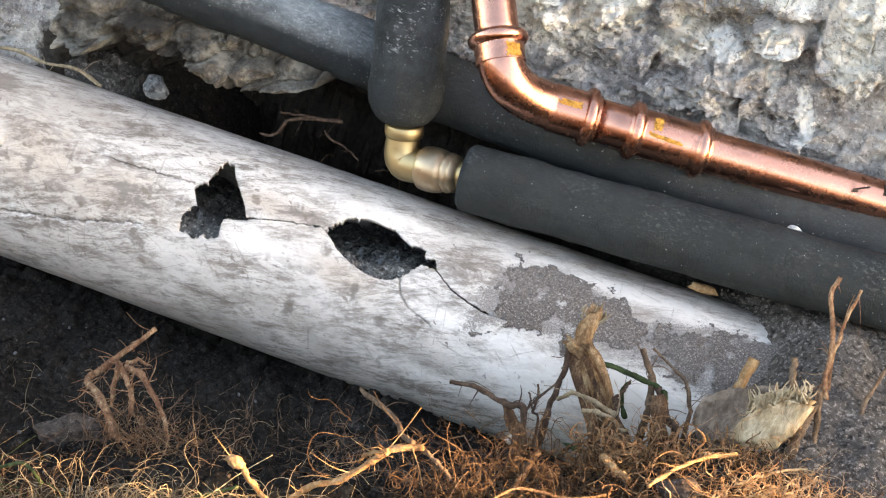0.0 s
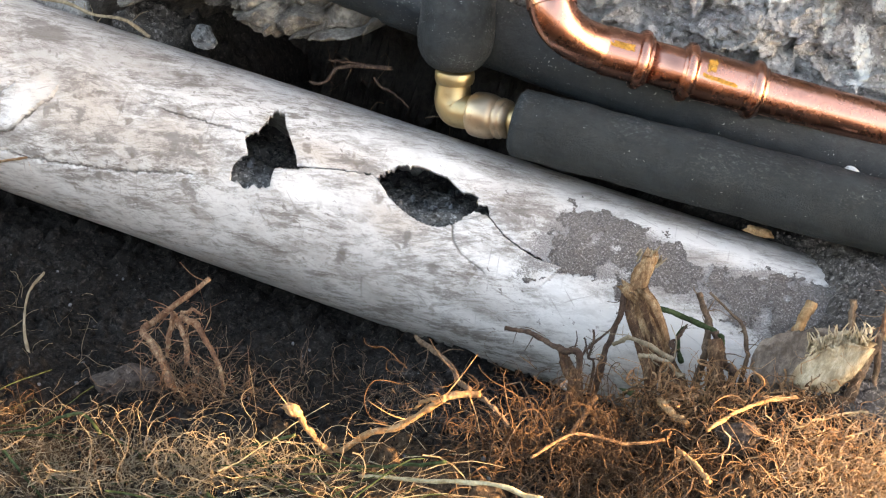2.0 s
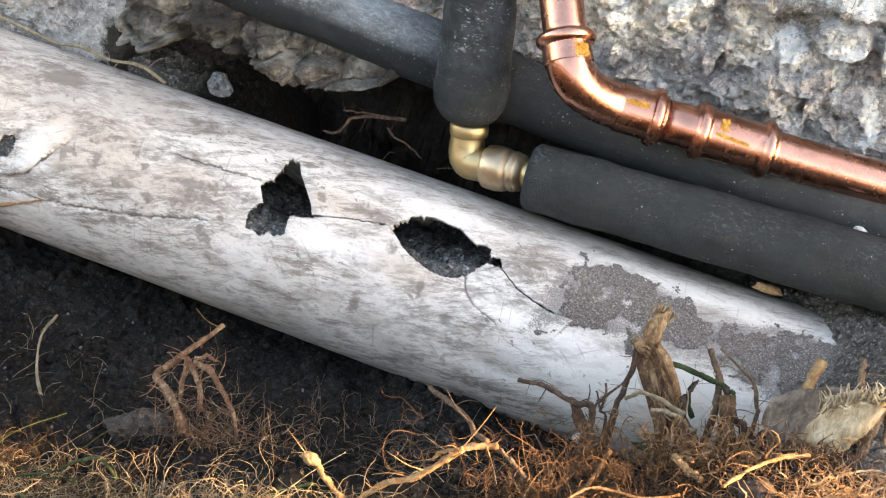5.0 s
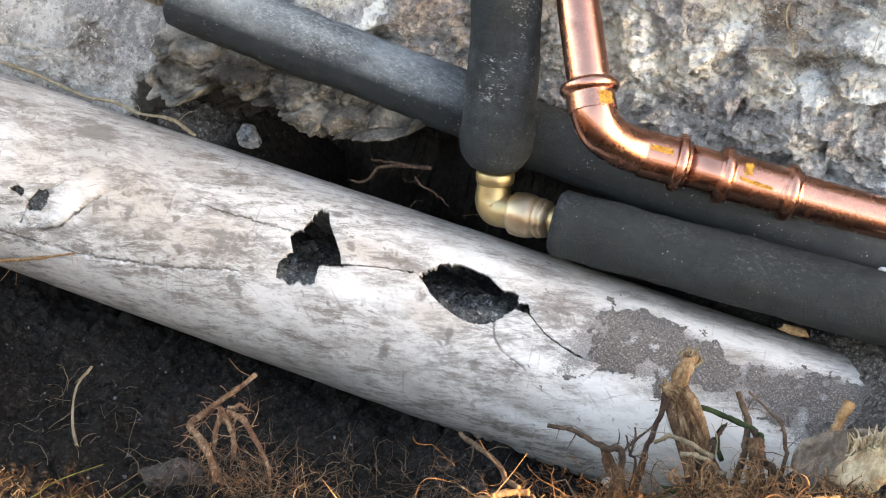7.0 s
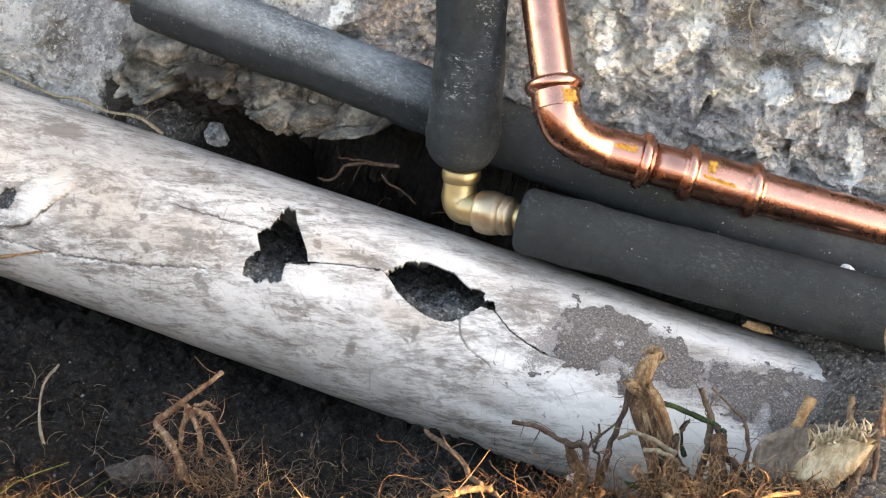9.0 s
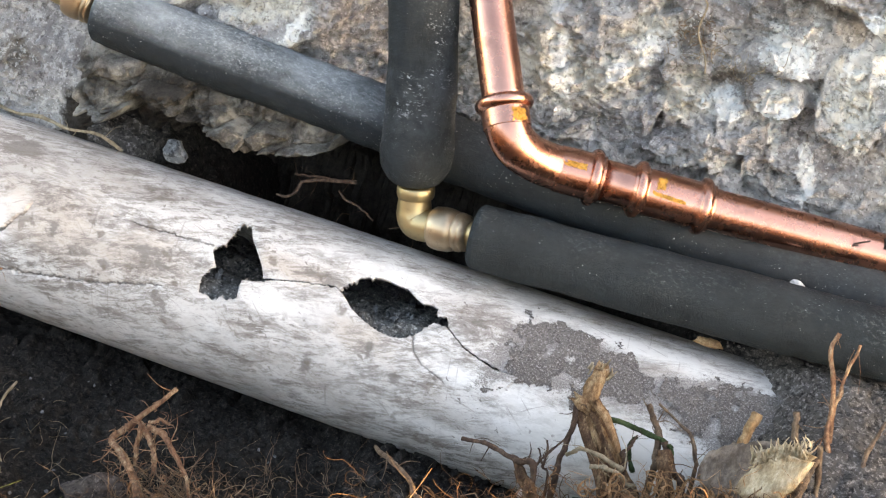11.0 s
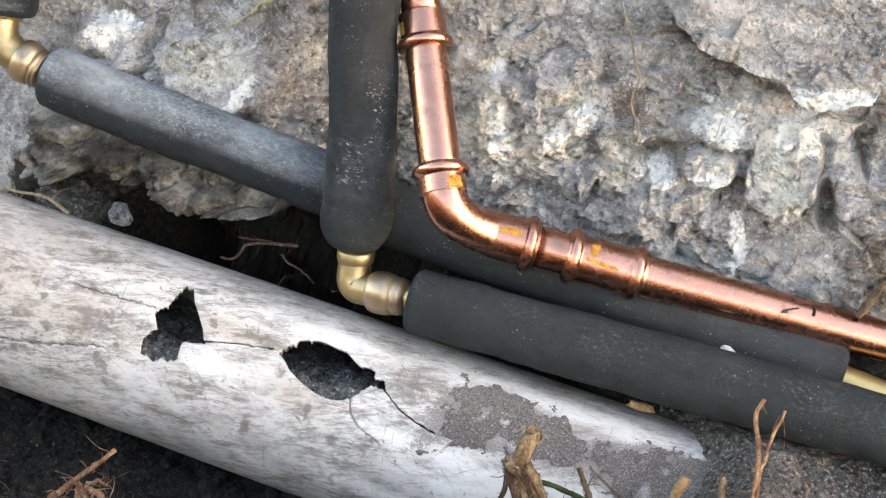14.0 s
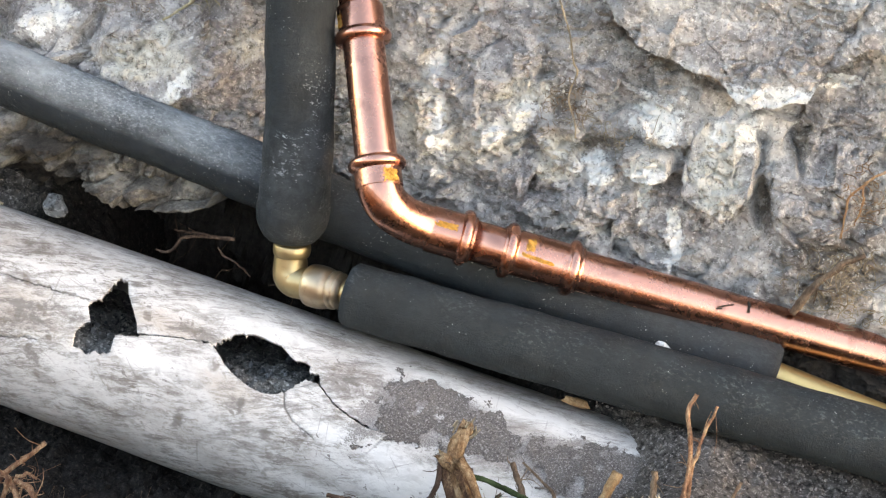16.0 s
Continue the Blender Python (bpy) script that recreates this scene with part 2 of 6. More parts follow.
def foam_material(name, base, dust, amount, flecks=0.0, fade=None, worn=None):
    """Black foam tube with pale dust rubbed into it and small pale scuffs."""
    m, nt, b = material(name)
    n = Nodes(nt)
    col = n.ramp(n.noise(50, 8, 0.75), (0.32, base), (0.70, tuple(c * 2.0 for c in base)))
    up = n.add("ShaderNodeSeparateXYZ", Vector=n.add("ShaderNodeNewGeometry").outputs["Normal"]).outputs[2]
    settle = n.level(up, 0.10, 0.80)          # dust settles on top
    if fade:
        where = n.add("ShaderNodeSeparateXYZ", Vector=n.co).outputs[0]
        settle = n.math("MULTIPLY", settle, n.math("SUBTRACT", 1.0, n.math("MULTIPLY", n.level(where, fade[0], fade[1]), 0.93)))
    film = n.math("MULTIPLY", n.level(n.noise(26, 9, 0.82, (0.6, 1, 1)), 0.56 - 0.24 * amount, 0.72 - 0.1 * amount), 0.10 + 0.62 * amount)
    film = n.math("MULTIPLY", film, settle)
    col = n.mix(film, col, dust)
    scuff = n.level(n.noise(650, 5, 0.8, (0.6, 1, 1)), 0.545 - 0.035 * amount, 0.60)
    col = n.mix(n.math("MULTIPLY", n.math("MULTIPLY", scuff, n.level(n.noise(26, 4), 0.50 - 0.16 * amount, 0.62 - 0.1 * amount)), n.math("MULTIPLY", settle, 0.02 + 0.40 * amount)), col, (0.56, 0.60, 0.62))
    fleck = n.level(n.noise(1000, 2, 0.5, (0.75, 1, 1)), 0.705 - 0.045 * flecks, 0.725 - 0.045 * flecks)
    col = n.mix(n.math("MULTIPLY", n.math("MULTIPLY", fleck, n.level(n.noise(36, 3), 0.46 - 0.04 * flecks, 0.54)), 0.7), col, (0.58, 0.60, 0.60))
    if worn:                                   # rubbed dashes on the stretch that was handled
        height = n.add("ShaderNodeSeparateXYZ", Vector=n.co).outputs[2]
        mid = n.math("MULTIPLY", n.level(height, worn[0], worn[0] + 0.02), n.level(height, worn[1], worn[1] - 0.03))
        for scale, cut, turn in ((620, 0.60, (0, 0.2, 0)), (800, 0.615, (0, -0.5, 0.3))):
            dash = n.level(n.noise(scale, 4, 0.65, (0.45, 0.8, 1.3), turn), cut, cut + 0.035)
            col = n.mix(n.math("MULTIPLY", n.math("MULTIPLY", dash, mid), n.math("MULTIPLY", n.level(n.noise(45, 3), 0.51, 0.57), 0.85)), col, (0.40, 0.43, 0.45))
        col = n.mix(n.math("MULTIPLY", n.math("MULTIPLY", n.level(n.noise(34, 5, 0.7), 0.46, 0.64), mid), 0.55), col, (0.085, 0.095, 0.104))
    nt.links.new(col, b.inputs["Base Color"])
    nt.links.new(n.ramp(n.noise(60, 6, 0.75), (0.3, (0.48,) * 3), (0.7, (0.72,) * 3)), b.inputs["Roughness"])
    b.inputs["Specular IOR Level"].default_value = 0.18
    nt.links.new(n.bump(n.math("ADD", n.noise(900, 6, 0.75), n.math("MULTIPLY", n.noise(120, 6, 0.7), 1.5)), 1.0, 0.0013), b.inputs["Normal"])
    return m


def metal_material(name, c1, c2, dark, rough, tarnish):
    m, nt, b = material(name)
    n = Nodes(nt)
    col = n.ramp(n.noise(35, 5, 0.6, (0.5, 1, 1)), (0.3, c1), (0.75, c2))
    col = n.mix(n.math("MULTIPLY", n.level(n.noise(90, 6, 0.7), 0.55, 0.75), tarnish), col, dark)
    nt.links.new(col, b.inputs["Base Color"])
    b.inputs["Metallic"].default_value = 1.0
    nt.links.new(n.ramp(n.noise(60, 6, 0.7), (0.3, (rough,) * 3), (0.75, (rough + 0.16,) * 3)), b.inputs["Roughness"])
    nt.links.new(n.bump(n.math("ADD", n.noise(500, 4, 0.6), n.math("MULTIPLY", n.noise(45, 3, 0.6), 1.0)), 0.07, 0.0005), b.inputs["Normal"])
    return m


def rock_material(name, mapped=False):
    """Rubble stone; mapped: lime, cream stone, slaty mortar, earth and painted-in shade follow the wall's own spread of
    them.
    """
    m, nt, b = material(name)
    n = Nodes(nt)

    def field(name):
        q = nt.nodes.new("ShaderNodeAttribute")
        q.attribute_name = name
        return q.outputs["Fac"]

    def rag(scale, amount, turn):
        return n.math("MULTIPLY", n.math("SUBTRACT", n.noise(scale, 8, 0.72, turn=turn), 0.5), amount)
    col = n.ramp(n.noise(46, 8, 0.7), (0.36, (0.28, 0.266, 0.254)), (0.47, (0.385, 0.368, 0.351)), (0.60, (0.56, 0.54, 0.515)))
    if mapped:
        slate = n.level(n.math("ADD", field("slate"), rag(40, 1.9, (1, 0, 2))), 0.32, 0.66)
        col = n.mix(n.math("MULTIPLY", slate, 0.9), col, n.ramp(n.noise(85, 9, 0.78), (0.36, (0.22, 0.203, 0.20)), (0.50, (0.33, 0.309, 0.305)), (0.60, (0.56, 0.535, 0.52))))
        cream = n.level(n.math("ADD", field("cream"), rag(48, 2.0, (2, 1, 0))), 0.32, 0.60)
        col = n.mix(n.math("MULTIPLY", cream, 0.92), col, n.ramp(n.noise(95, 9, 0.75, turn=(1, 1, 1)), (0.36, (0.32, 0.292, 0.245)), (0.47, (0.62, 0.583, 0.505)), (0.58, (0.77, 0.735, 0.655))))
        lime = n.level(n.math("ADD", field("lime"), rag(60, 2.4, (0, 2, 1))), 0.34, 0.50)
        col = n.mix(n.math("MULTIPLY", lime, 0.96), col, n.ramp(n.noise(50, 8, 0.7, turn=(3, 1, 0)), (0.38, (0.72, 0.755, 0.75)), (0.48, (0.90, 0.895, 0.87)), (0.58, (0.96, 0.94, 0.88))))
        # brown earth; it also paints shade into hollows and under the slab
        brown = n.level(n.math("ADD", field("earth"), rag(70, 1.8, (2, 2, 1))), 0.38, 0.80)
        col = n.mix(n.math("MULTIPLY", brown, 0.8), col, n.ramp(n.noise(150, 8, 0.75), (0.38, (0.07, 0.057, 0.047)), (0.60, (0.24, 0.20, 0.16))))
    # grains: dark pits, pale crumbs, a few white crystals
    pit = n.math("SUBTRACT", 1.0, n.level(n.noise(330, 6, 0.72, turn=(0, 1, 0)), 0.385, 0.45))
    col = n.mix(n.math("MULTIPLY", pit, 0.62), col, (0.085, 0.078, 0.071))
    blot = n.math("SUBTRACT", 1.0, n.level(n.noise(110, 8, 0.75, turn=(2, 0, 1)), 0.38, 0.43))
    col = n.mix(n.math("MULTIPLY", blot, 0.55), col, (0.10, 0.094, 0.09))
    crumb = n.level(n.noise(230, 6, 0.7, turn=(0, 0, 2)), 0.55, 0.59)
    col = n.mix(n.math("MULTIPLY", crumb, 0.48), col, (0.74, 0.72, 0.68))
    speck = n.level(n.noise(700, 2, 0.5), 0.66, 0.69)
    col = n.mix(n.math("MULTIPLY", speck, 0.7), col, (0.80, 0.80, 0.78))
    if mapped:                                 # earth-stained ledge; part of its shade is put into the colour
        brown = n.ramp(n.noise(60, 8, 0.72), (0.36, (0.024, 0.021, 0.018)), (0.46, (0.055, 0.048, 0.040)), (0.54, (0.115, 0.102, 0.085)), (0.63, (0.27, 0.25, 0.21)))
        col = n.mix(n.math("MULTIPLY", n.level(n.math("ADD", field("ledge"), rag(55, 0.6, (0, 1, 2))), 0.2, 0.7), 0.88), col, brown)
        # soil below the ledge, darkened to stand in for the hollow's shade
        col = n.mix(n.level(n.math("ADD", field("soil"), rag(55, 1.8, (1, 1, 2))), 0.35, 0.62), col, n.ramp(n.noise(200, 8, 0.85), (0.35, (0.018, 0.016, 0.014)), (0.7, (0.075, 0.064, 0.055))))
    nt.links.new(col, b.inputs["Base Color"])
    b.inputs["Roughness"].default_value = 0.9
    b.inputs["Specular IOR Level"].default_value = 0.22
    h = n.math("ADD", n.noise(240, 8, 0.78), n.math("MULTIPLY", n.noise(800, 4, 0.75), 0.4))
    nt.links.new(n.bump(h, 1.0, 0.0026), b.inputs["Normal"])
    return m


def soil_material(name, c1, c2, c3, grain=700, other=None, pits=1.0, relief=0.002):
    """Loose soil; other: a second set of colours where the mesh says it is sandy."""
    m, nt, b = material(name)
    n = Nodes(nt)
    gr = n.noise(grain, 4, 0.8)
    dark = n.math("SUBTRACT", 1.0, n.level(n.noise(grain * 0.6, 4, 0.8, turn=(1, 1, 0)), 0.36, 0.5))
    big = n.noise(18, 6, 0.65)

    def layer(a, b_, c):
        col = n.mix(n.level(gr, 0.52, 0.68), n.ramp(big, (0.3, a), (0.7, b_)), c)
        return n.mix(n.math("MULTIPLY", dark, pits), col, tuple(q * 0.35 for q in a))
    col = layer(c1, c2, c3)
    if other:
        q = nt.nodes.new("ShaderNodeAttribute")
        q.attribute_name = "sandy"
        rag = n.math("MULTIPLY", n.math("SUBTRACT", n.noise(70, 6, 0.75), 0.5), 1.2)
        col = n.mix(n.level(n.math("ADD", q.outputs["Fac"], rag), 0.3, 0.7), col, layer(*other))
        q = nt.nodes.new("ShaderNodeAttribute")
        q.attribute_name = "litter"
        col = n.mix(n.level(n.math("ADD", q.outputs["Fac"], rag), 0.3, 0.8), col, layer((0.030, 0.021, 0.014), (0.075, 0.052, 0.034), (0.20, 0.145, 0.095)))
    nt.links.new(col, b.inputs["Base Color"])
    b.inputs["Roughness"].default_value = 0.95
    b.inputs["Specular IOR Level"].default_value = 0.15
    nt.links.new(n.bump(n.math("ADD", gr, n.noise(170, 6, 0.75)), 0.9, relief), b.inputs["Normal"])
    return m


def fibre_material(name, c1, c2, c3, scale=160, glow=0.0, long=0.55):
    """Bark, roots and straw; glow lets light through thin strands."""
    m, nt, b = material(name)
    n = Nodes(nt)
    col = n.ramp(n.noise(scale, 8, 0.8, (1, 1, long)), (0.36, c1), (0.50, c2), (0.64, c3))
    grain = n.level(n.noise(scale * 5, 6, 0.8, (1, 1, 0.3)), 0.38, 0.56)
    col = n.mix(n.math("MULTIPLY", n.math("SUBTRACT", 1.0, grain), 0.6), col, tuple(q * 0.45 for q in c1))
    isl = n.add("ShaderNodeNewGeometry").outputs["Random Per Island"]
    col = n.mix(n.math("MULTIPLY", isl, 0.35), col, c1)
    nt.links.new(col, b.inputs["Base Color"])
    b.inputs["Roughness"].default_value = 0.85
    b.inputs["Specular IOR Level"].default_value = 0.15
    nt.links.new(n.bump(n.noise(scale * 5, 7, 0.8, (1, 1, 0.35)), 0.9, 0.0012), b.inputs["Normal"])
    if glow:
        t = n.add("ShaderNodeBsdfTranslucent", Color=col)
        s = n.add("ShaderNodeMixShader", Fac=glow)
        nt.links.new(b.outputs[0], s.inputs[1])
        nt.links.new(t.outputs[0], s.inputs[2])
        nt.links.new(s.outputs[0], nt.nodes["Material Output"].inputs[0])
    return m


PVC = pvc_material()
FOAM = foam_material("black_foam", (0.0150, 0.0195, 0.0220), (0.080, 0.094, 0.102), 0.22, -0.30)
FOAM_SCUFFED = foam_material("scuffed_black_foam", (0.0165, 0.0200, 0.0222), (0.10, 0.113, 0.12), 0.30, 0.0, None, (0.198, 0.300))
ROOT_BROWN = fibre_material("brown_root", (0.10, 0.06, 0.037), (0.27, 0.165, 0.097), (0.54, 0.36, 0.215), 170, 0.2)
RED_ROOT = fibre_material("red_brown_root", (0.12, 0.058, 0.038), (0.32, 0.17, 0.10), (0.66, 0.48, 0.30), 150)
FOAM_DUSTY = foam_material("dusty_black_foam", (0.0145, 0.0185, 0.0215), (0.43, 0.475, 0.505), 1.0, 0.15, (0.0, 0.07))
COPPER = metal_material("bright_copper", (0.57, 0.285, 0.21), (0.46, 0.215, 0.155), (0.22, 0.105, 0.078), 0.19, 0.75)
BRASS = metal_material("dull_brass", (0.47, 0.365, 0.205), (0.36, 0.27, 0.145), (0.22, 0.16, 0.095), 0.38, 0.75)
NUT = metal_material("scuffed_brass", (0.56, 0.45, 0.32), (0.38, 0.28, 0.19), (0.20, 0.135, 0.09), 0.36, 1.0)
ROCK = rock_material("rubble_limestone", mapped=True)
SANDY = ((0.066, 0.059, 0.055), (0.112, 0.102, 0.095), (0.36, 0.335, 0.315))
SOIL = soil_material("dark_damp_soil", (0.009, 0.008, 0.0074), (0.020, 0.0178, 0.0163), (0.062, 0.057, 0.053), 420, SANDY)
SAND = soil_material("grey_gritty_sand", (0.12, 0.106, 0.099), (0.18, 0.162, 0.153), (0.50, 0.475, 0.455), 1150, None, 0.65, 0.0012)
ROOT = fibre_material("orange_root", (0.24, 0.125, 0.065), (0.52, 0.30, 0.165), (0.72, 0.48, 0.29), 170, 0.25)
TWIG_DARK = fibre_material("dark_red_twig", (0.05, 0.032, 0.026), (0.11, 0.07, 0.052), (0.22, 0.15, 0.11), 200)
MAT_BROWN = fibre_material("matted_brown_root", (0.05, 0.029, 0.018), (0.14, 0.082, 0.047), (0.31, 0.20, 0.12), 150, 0.15)
ROOT_DARK = fibre_material("dark_root", (0.08, 0.052, 0.037), (0.19, 0.13, 0.09), (0.34, 0.25, 0.175), 200)
WOOD = fibre_material("torn_wood", (0.22, 0.12, 0.06), (0.40, 0.25, 0.13), (0.58, 0.42, 0.25), 150)
WOOD_RED = fibre_material("reddish_torn_wood", (0.06, 0.034, 0.024), (0.15, 0.083, 0.05), (0.42, 0.28, 0.165), 300, 0.0, 0.12)
STRAW_WARM = fibre_material("warm_dry_root", (0.34, 0.235, 0.155), (0.54, 0.41, 0.285), (0.74, 0.62, 0.46), 110, 0.25)
STRAW = fibre_material("dry_straw", (0.23, 0.18, 0.12), (0.40, 0.325, 0.225), (0.60, 0.51, 0.38), 110, 0.2)
STRAW_PALE = fibre_material("pale_straw", (0.40, 0.34, 0.20), (0.58, 0.52, 0.34), (0.70, 0.65, 0.47), 110, 0.15)
GREEN = fibre_material("green_blade", (0.03, 0.045, 0.02), (0.065, 0.10, 0.045), (0.14, 0.18, 0.085), 90, 0.2)
GREY_STONE = rock_material("grey_pebble")


# ---- ground: trench floor, bank and the land beyond, one sheet ----
def ground_height(x, y):
    heap = step(0.190, 0.297, x + 0.35 * np.clip(y, -0.03, 0.03))
    z = 0.033 + 0.03 * step(-0.1, 0.15, x) + 0.103 * heap
    front = step(-0.07, -0.205, y)
    z = z + front * (0.024 + 0.050 * step(-0.08, 0.2, x) - 0.055 * heap)
    # behind the drain: banked soil on one side, a hollow under the elbow
    back = step(0.0, 0.05, y)
    hollow = 0.148 - 0.085 * step(-0.11, -0.04, x) * step(0.22, 0.12, x) + 0.012 * step(0.15, 0.35, x)
    z = z + back * (np.maximum(hollow, z) - z)
    far = np.maximum(np.abs(x) - 0.6, 0) + np.maximum(-y - 0.6, 0) + np.maximum(y - 0.3, 0)
    z = z + 0.034 * np.exp(-(((x - 0.222) / 0.045) ** 2 + ((y + 0.122) / 0.032) ** 2))
    z = np.minimum(z, 0.166)
    return z + (0.158 - z) * step(0.0, 0.4, far)


def axis(near, lo, hi, fine, ends):
    a = np.arange(lo, hi, fine)
    out = lambda k: np.cumsum(fine * 1.35 ** np.arange(1, k))
    left = lo - out(60)
    right = hi + out(60)
    return np.concatenate([left[left > ends[0]][::-1], a, right[right < ends[1]]])


gx = axis(0, -0.26, 0.46, 0.0013, (-60, 60))
gy = axis(0, -0.30, 0.09, 0.0013, (-60, 60))
XX, YY = np.meshgrid(gx, gy)
ZZ = ground_height(XX, YY)
near = np.exp(-np.maximum(0, np.maximum(np.abs(XX - 0.1) - 0.4, np.maximum(-YY - 0.35, YY - 0.15))) * 4)
rnd, _, _, gap = cells(XX * 85 + fbm(XX * 60, YY * 60, 0, 2, 4), YY * 85, 12)
rnd2, _, _, gap2 = cells(XX * 310 + 3, YY * 310, 13)
sandy = step(0.22, 0.29, XX + 0.5 * np.minimum(YY + 0.05, 0)) * step(-0.17, -0.08, YY) * step(0.07, 0.04, YY)
clods = (1 - 0.75 * sandy) * 0.0070 * np.maximum(rnd, 0) * step(0.0, 0.5, gap) + (1 - 0.5 * sandy) * 0.0024 * np.maximum(rnd2, -0.2) * step(0, 0.5, gap2)
ZZ = ZZ + near * (0.008 * fbm(XX * 22, YY * 22, 0, 3, 5) + clods + 0.0018 * fbm(XX * 260, YY * 260, 0, 2, 15))
ground_me = mesh_of("ground", np.stack([XX, YY, ZZ], -1).reshape(-1, 3), grid_faces(*XX.shape), SOIL)
sandy = step(0.22, 0.29, XX + 0.5 * np.minimum(YY + 0.05, 0)) * step(-0.17, -0.08, YY) * step(0.07, 0.04, YY)
sandy = np.maximum(sandy, 0.34 * step(0.03, 0.10, XX) * step(-0.20, -0.17, YY) * step(-0.03, -0.06, YY))
sandy = np.maximum(sandy, np.maximum(step(-0.09, -0.14, XX) * step(0.01, 0.03, YY), 0) * step(1.2, 0.6, np.abs(XX)) * step(0.5, 0.2, YY))
ground_me.attributes.new("sandy", "FLOAT", "POINT").data.foreach_set("value", sandy.ravel().astype(np.float32))
litter = step(-0.180, -0.220, YY - 0.25 * np.clip(XX - 0.05, 0, 0.2)) * step(-1.5, -1.0, YY)
ground_me.attributes.new("litter", "FLOAT", "POINT").data.foreach_set("value", litter.ravel().astype(np.float32))
tagged(new("ground", ground_me),
       "dark damp loose soil of an open trench", "ground", kind="structure")


# ---- wall: rough rubble foundation ----
def blob(x, z, cx, cz, rx, rz, turn=0.0):
    a, b = (x - cx) * math.cos(turn) + (z - cz) * math.sin(turn), (z - cz) * math.cos(turn) - (x - cx) * math.sin(turn)
    return np.exp(-((a / rx) ** 2 + (b / rz) ** 2))


def slab_edge(x):
    """Lower edge of the slab that overhangs high on the wall."""
    return np.interp(x, [0.12, 0.189, 0.209, 0.228, 0.247, 0.2625, 0.2735, 0.2856, 0.3015, 0.306, 0.322, 0.36],
                     [0.385, 0.345, 0.3355, 0.331, 0.3297, 0.325, 0.319, 0.3247, 0.332, 0.350, 0.365, 0.372]) + 0.0012 * vnoise(x * 160, 0, 0, 5)


def ledge_low(x):
    """Lower edge of the stone ledge; soil and a hollow lie below it."""
    return np.interp(x, [-0.25, -0.154, -0.12, -0.085, -0.06, -0.04, -0.007, 0.02, 0.07], [0.15, 0.160, 0.167, 0.175, 0.168, 0.169, 0.175, 0.190, 0.216]) + 0.0015 * vnoise(x * 45, 0, 0, 6) + 0.0004 * vnoise(x * 260, 0, 0, 16)


def facets(x, z, fx, fz, slant, seed, lift, tilt):
    """Broken stone: cells with flat, tilted faces and sharp steps between them."""
    r, ox, oz, gap = cells(x * fx + z * slant, z * fz - x * slant, seed)
    k = np.floor(r * 9999).astype(np.int64)
    plane = ox * hash3(k, 0 * k, 0 * k, seed + 1) * tilt + oz * (0.5 + 0.8 * hash3(k, 0 * k + 1, 0 * k, seed + 2)) * tilt
    return lift * r + plane - 0.35 * lift * step(0.07, 0.0, gap)


def lump(x, z, cx, cz, rx, rz, turn, h, lean, soft):
    """A stone set in the wall: flat-topped, with a broken rim; lean: how much further out its upper side stands."""
    c, s = math.cos(turn), math.sin(turn)
    a, b = ((x - cx) * c + (z - cz) * s) / rx, ((z - cz) * c - (x - cx) * s) / rz
    rim = 0.22 * fbm(x * 70, z * 70, cx * 50, 3, 95) + 0.10 * vnoise(x * 260, z * 260, cx * 50, 96)
    d = (np.abs(a) ** 2.6 + np.abs(b) ** 2.6) ** (1 / 2.6) + rim
    return step(1 + 0.7 * soft, 1 - 0.7 * soft, d) * (h + lean * b)


# stones that stand out of the mortar: place, half size, turn, height, lean, softness of the rim
STONES = ((0.1962, 0.2495, 0.030, 0.025, 0.30, 0.007, -0.004, 0.16), (0.2287, 0.2720, 0.0150, 0.0080, 0.15, 0.017, -0.002, 0.16),
          (0.2689, 0.2840, 0.0190, 0.0250, 0.34, 0.012, -0.005, 0.12), (0.3216, 0.2792, 0.0205, 0.0220, 0.30, 0.010, -0.003, 0.22),
          (0.3182, 0.2370, 0.018, 0.0150, 0.30, 0.010, 0.000, 0.3), (0.1914, 0.2790, 0.0220, 0.0026, 0.27, 0.006, 0.0, 0.5),
          (0.2430, 0.2990, 0.026, 0.015, 0.3, 0.006, -0.002, 0.25), (0.3440, 0.2420, 0.017, 0.018, 0.3, 0.012, -0.003, 0.3),
          (0.1220, 0.2690, 0.030, 0.022, 0.3, 0.004, -0.001, 0.35), (-0.0560, 0.2480, 0.040, 0.020, 0.22, 0.010, -0.003, 0.25),
          (-0.1250, 0.2450, 0.024, 0.016, 0.3, 0.008, -0.002, 0.3))
# hollows: place, half size, turn, depth
HOLLOWS = ((0.2976, 0.2690, 0.0060, 0.0140, 0.25, 0.012), (0.3041, 0.3060, 0.0070, 0.0160, 0.2, 0.009), (0.1229, 0.2526, 0.0032, 0.0028, 0.2, 0.008), (0.2010, 0.2700, 0.020, 0.0055, 0.3, 0.006),
           (0.1686, 0.2520, 0.0055, 0.0240, 0.35, 0.006), (0.2420, 0.2630, 0.010, 0.005, 0.3, 0.008), (0.3350, 0.2560, 0.030, 0.005, 0.35, 0.014), (0.2150, 0.3260, 0.03, 0.006, -0.25, 0.006),
           (-0.1000, 0.2560, 0.004, 0.016, -0.5, 0.010), (-0.0250, 0.2250, 0.03, 0.004, 0.2, 0.008))


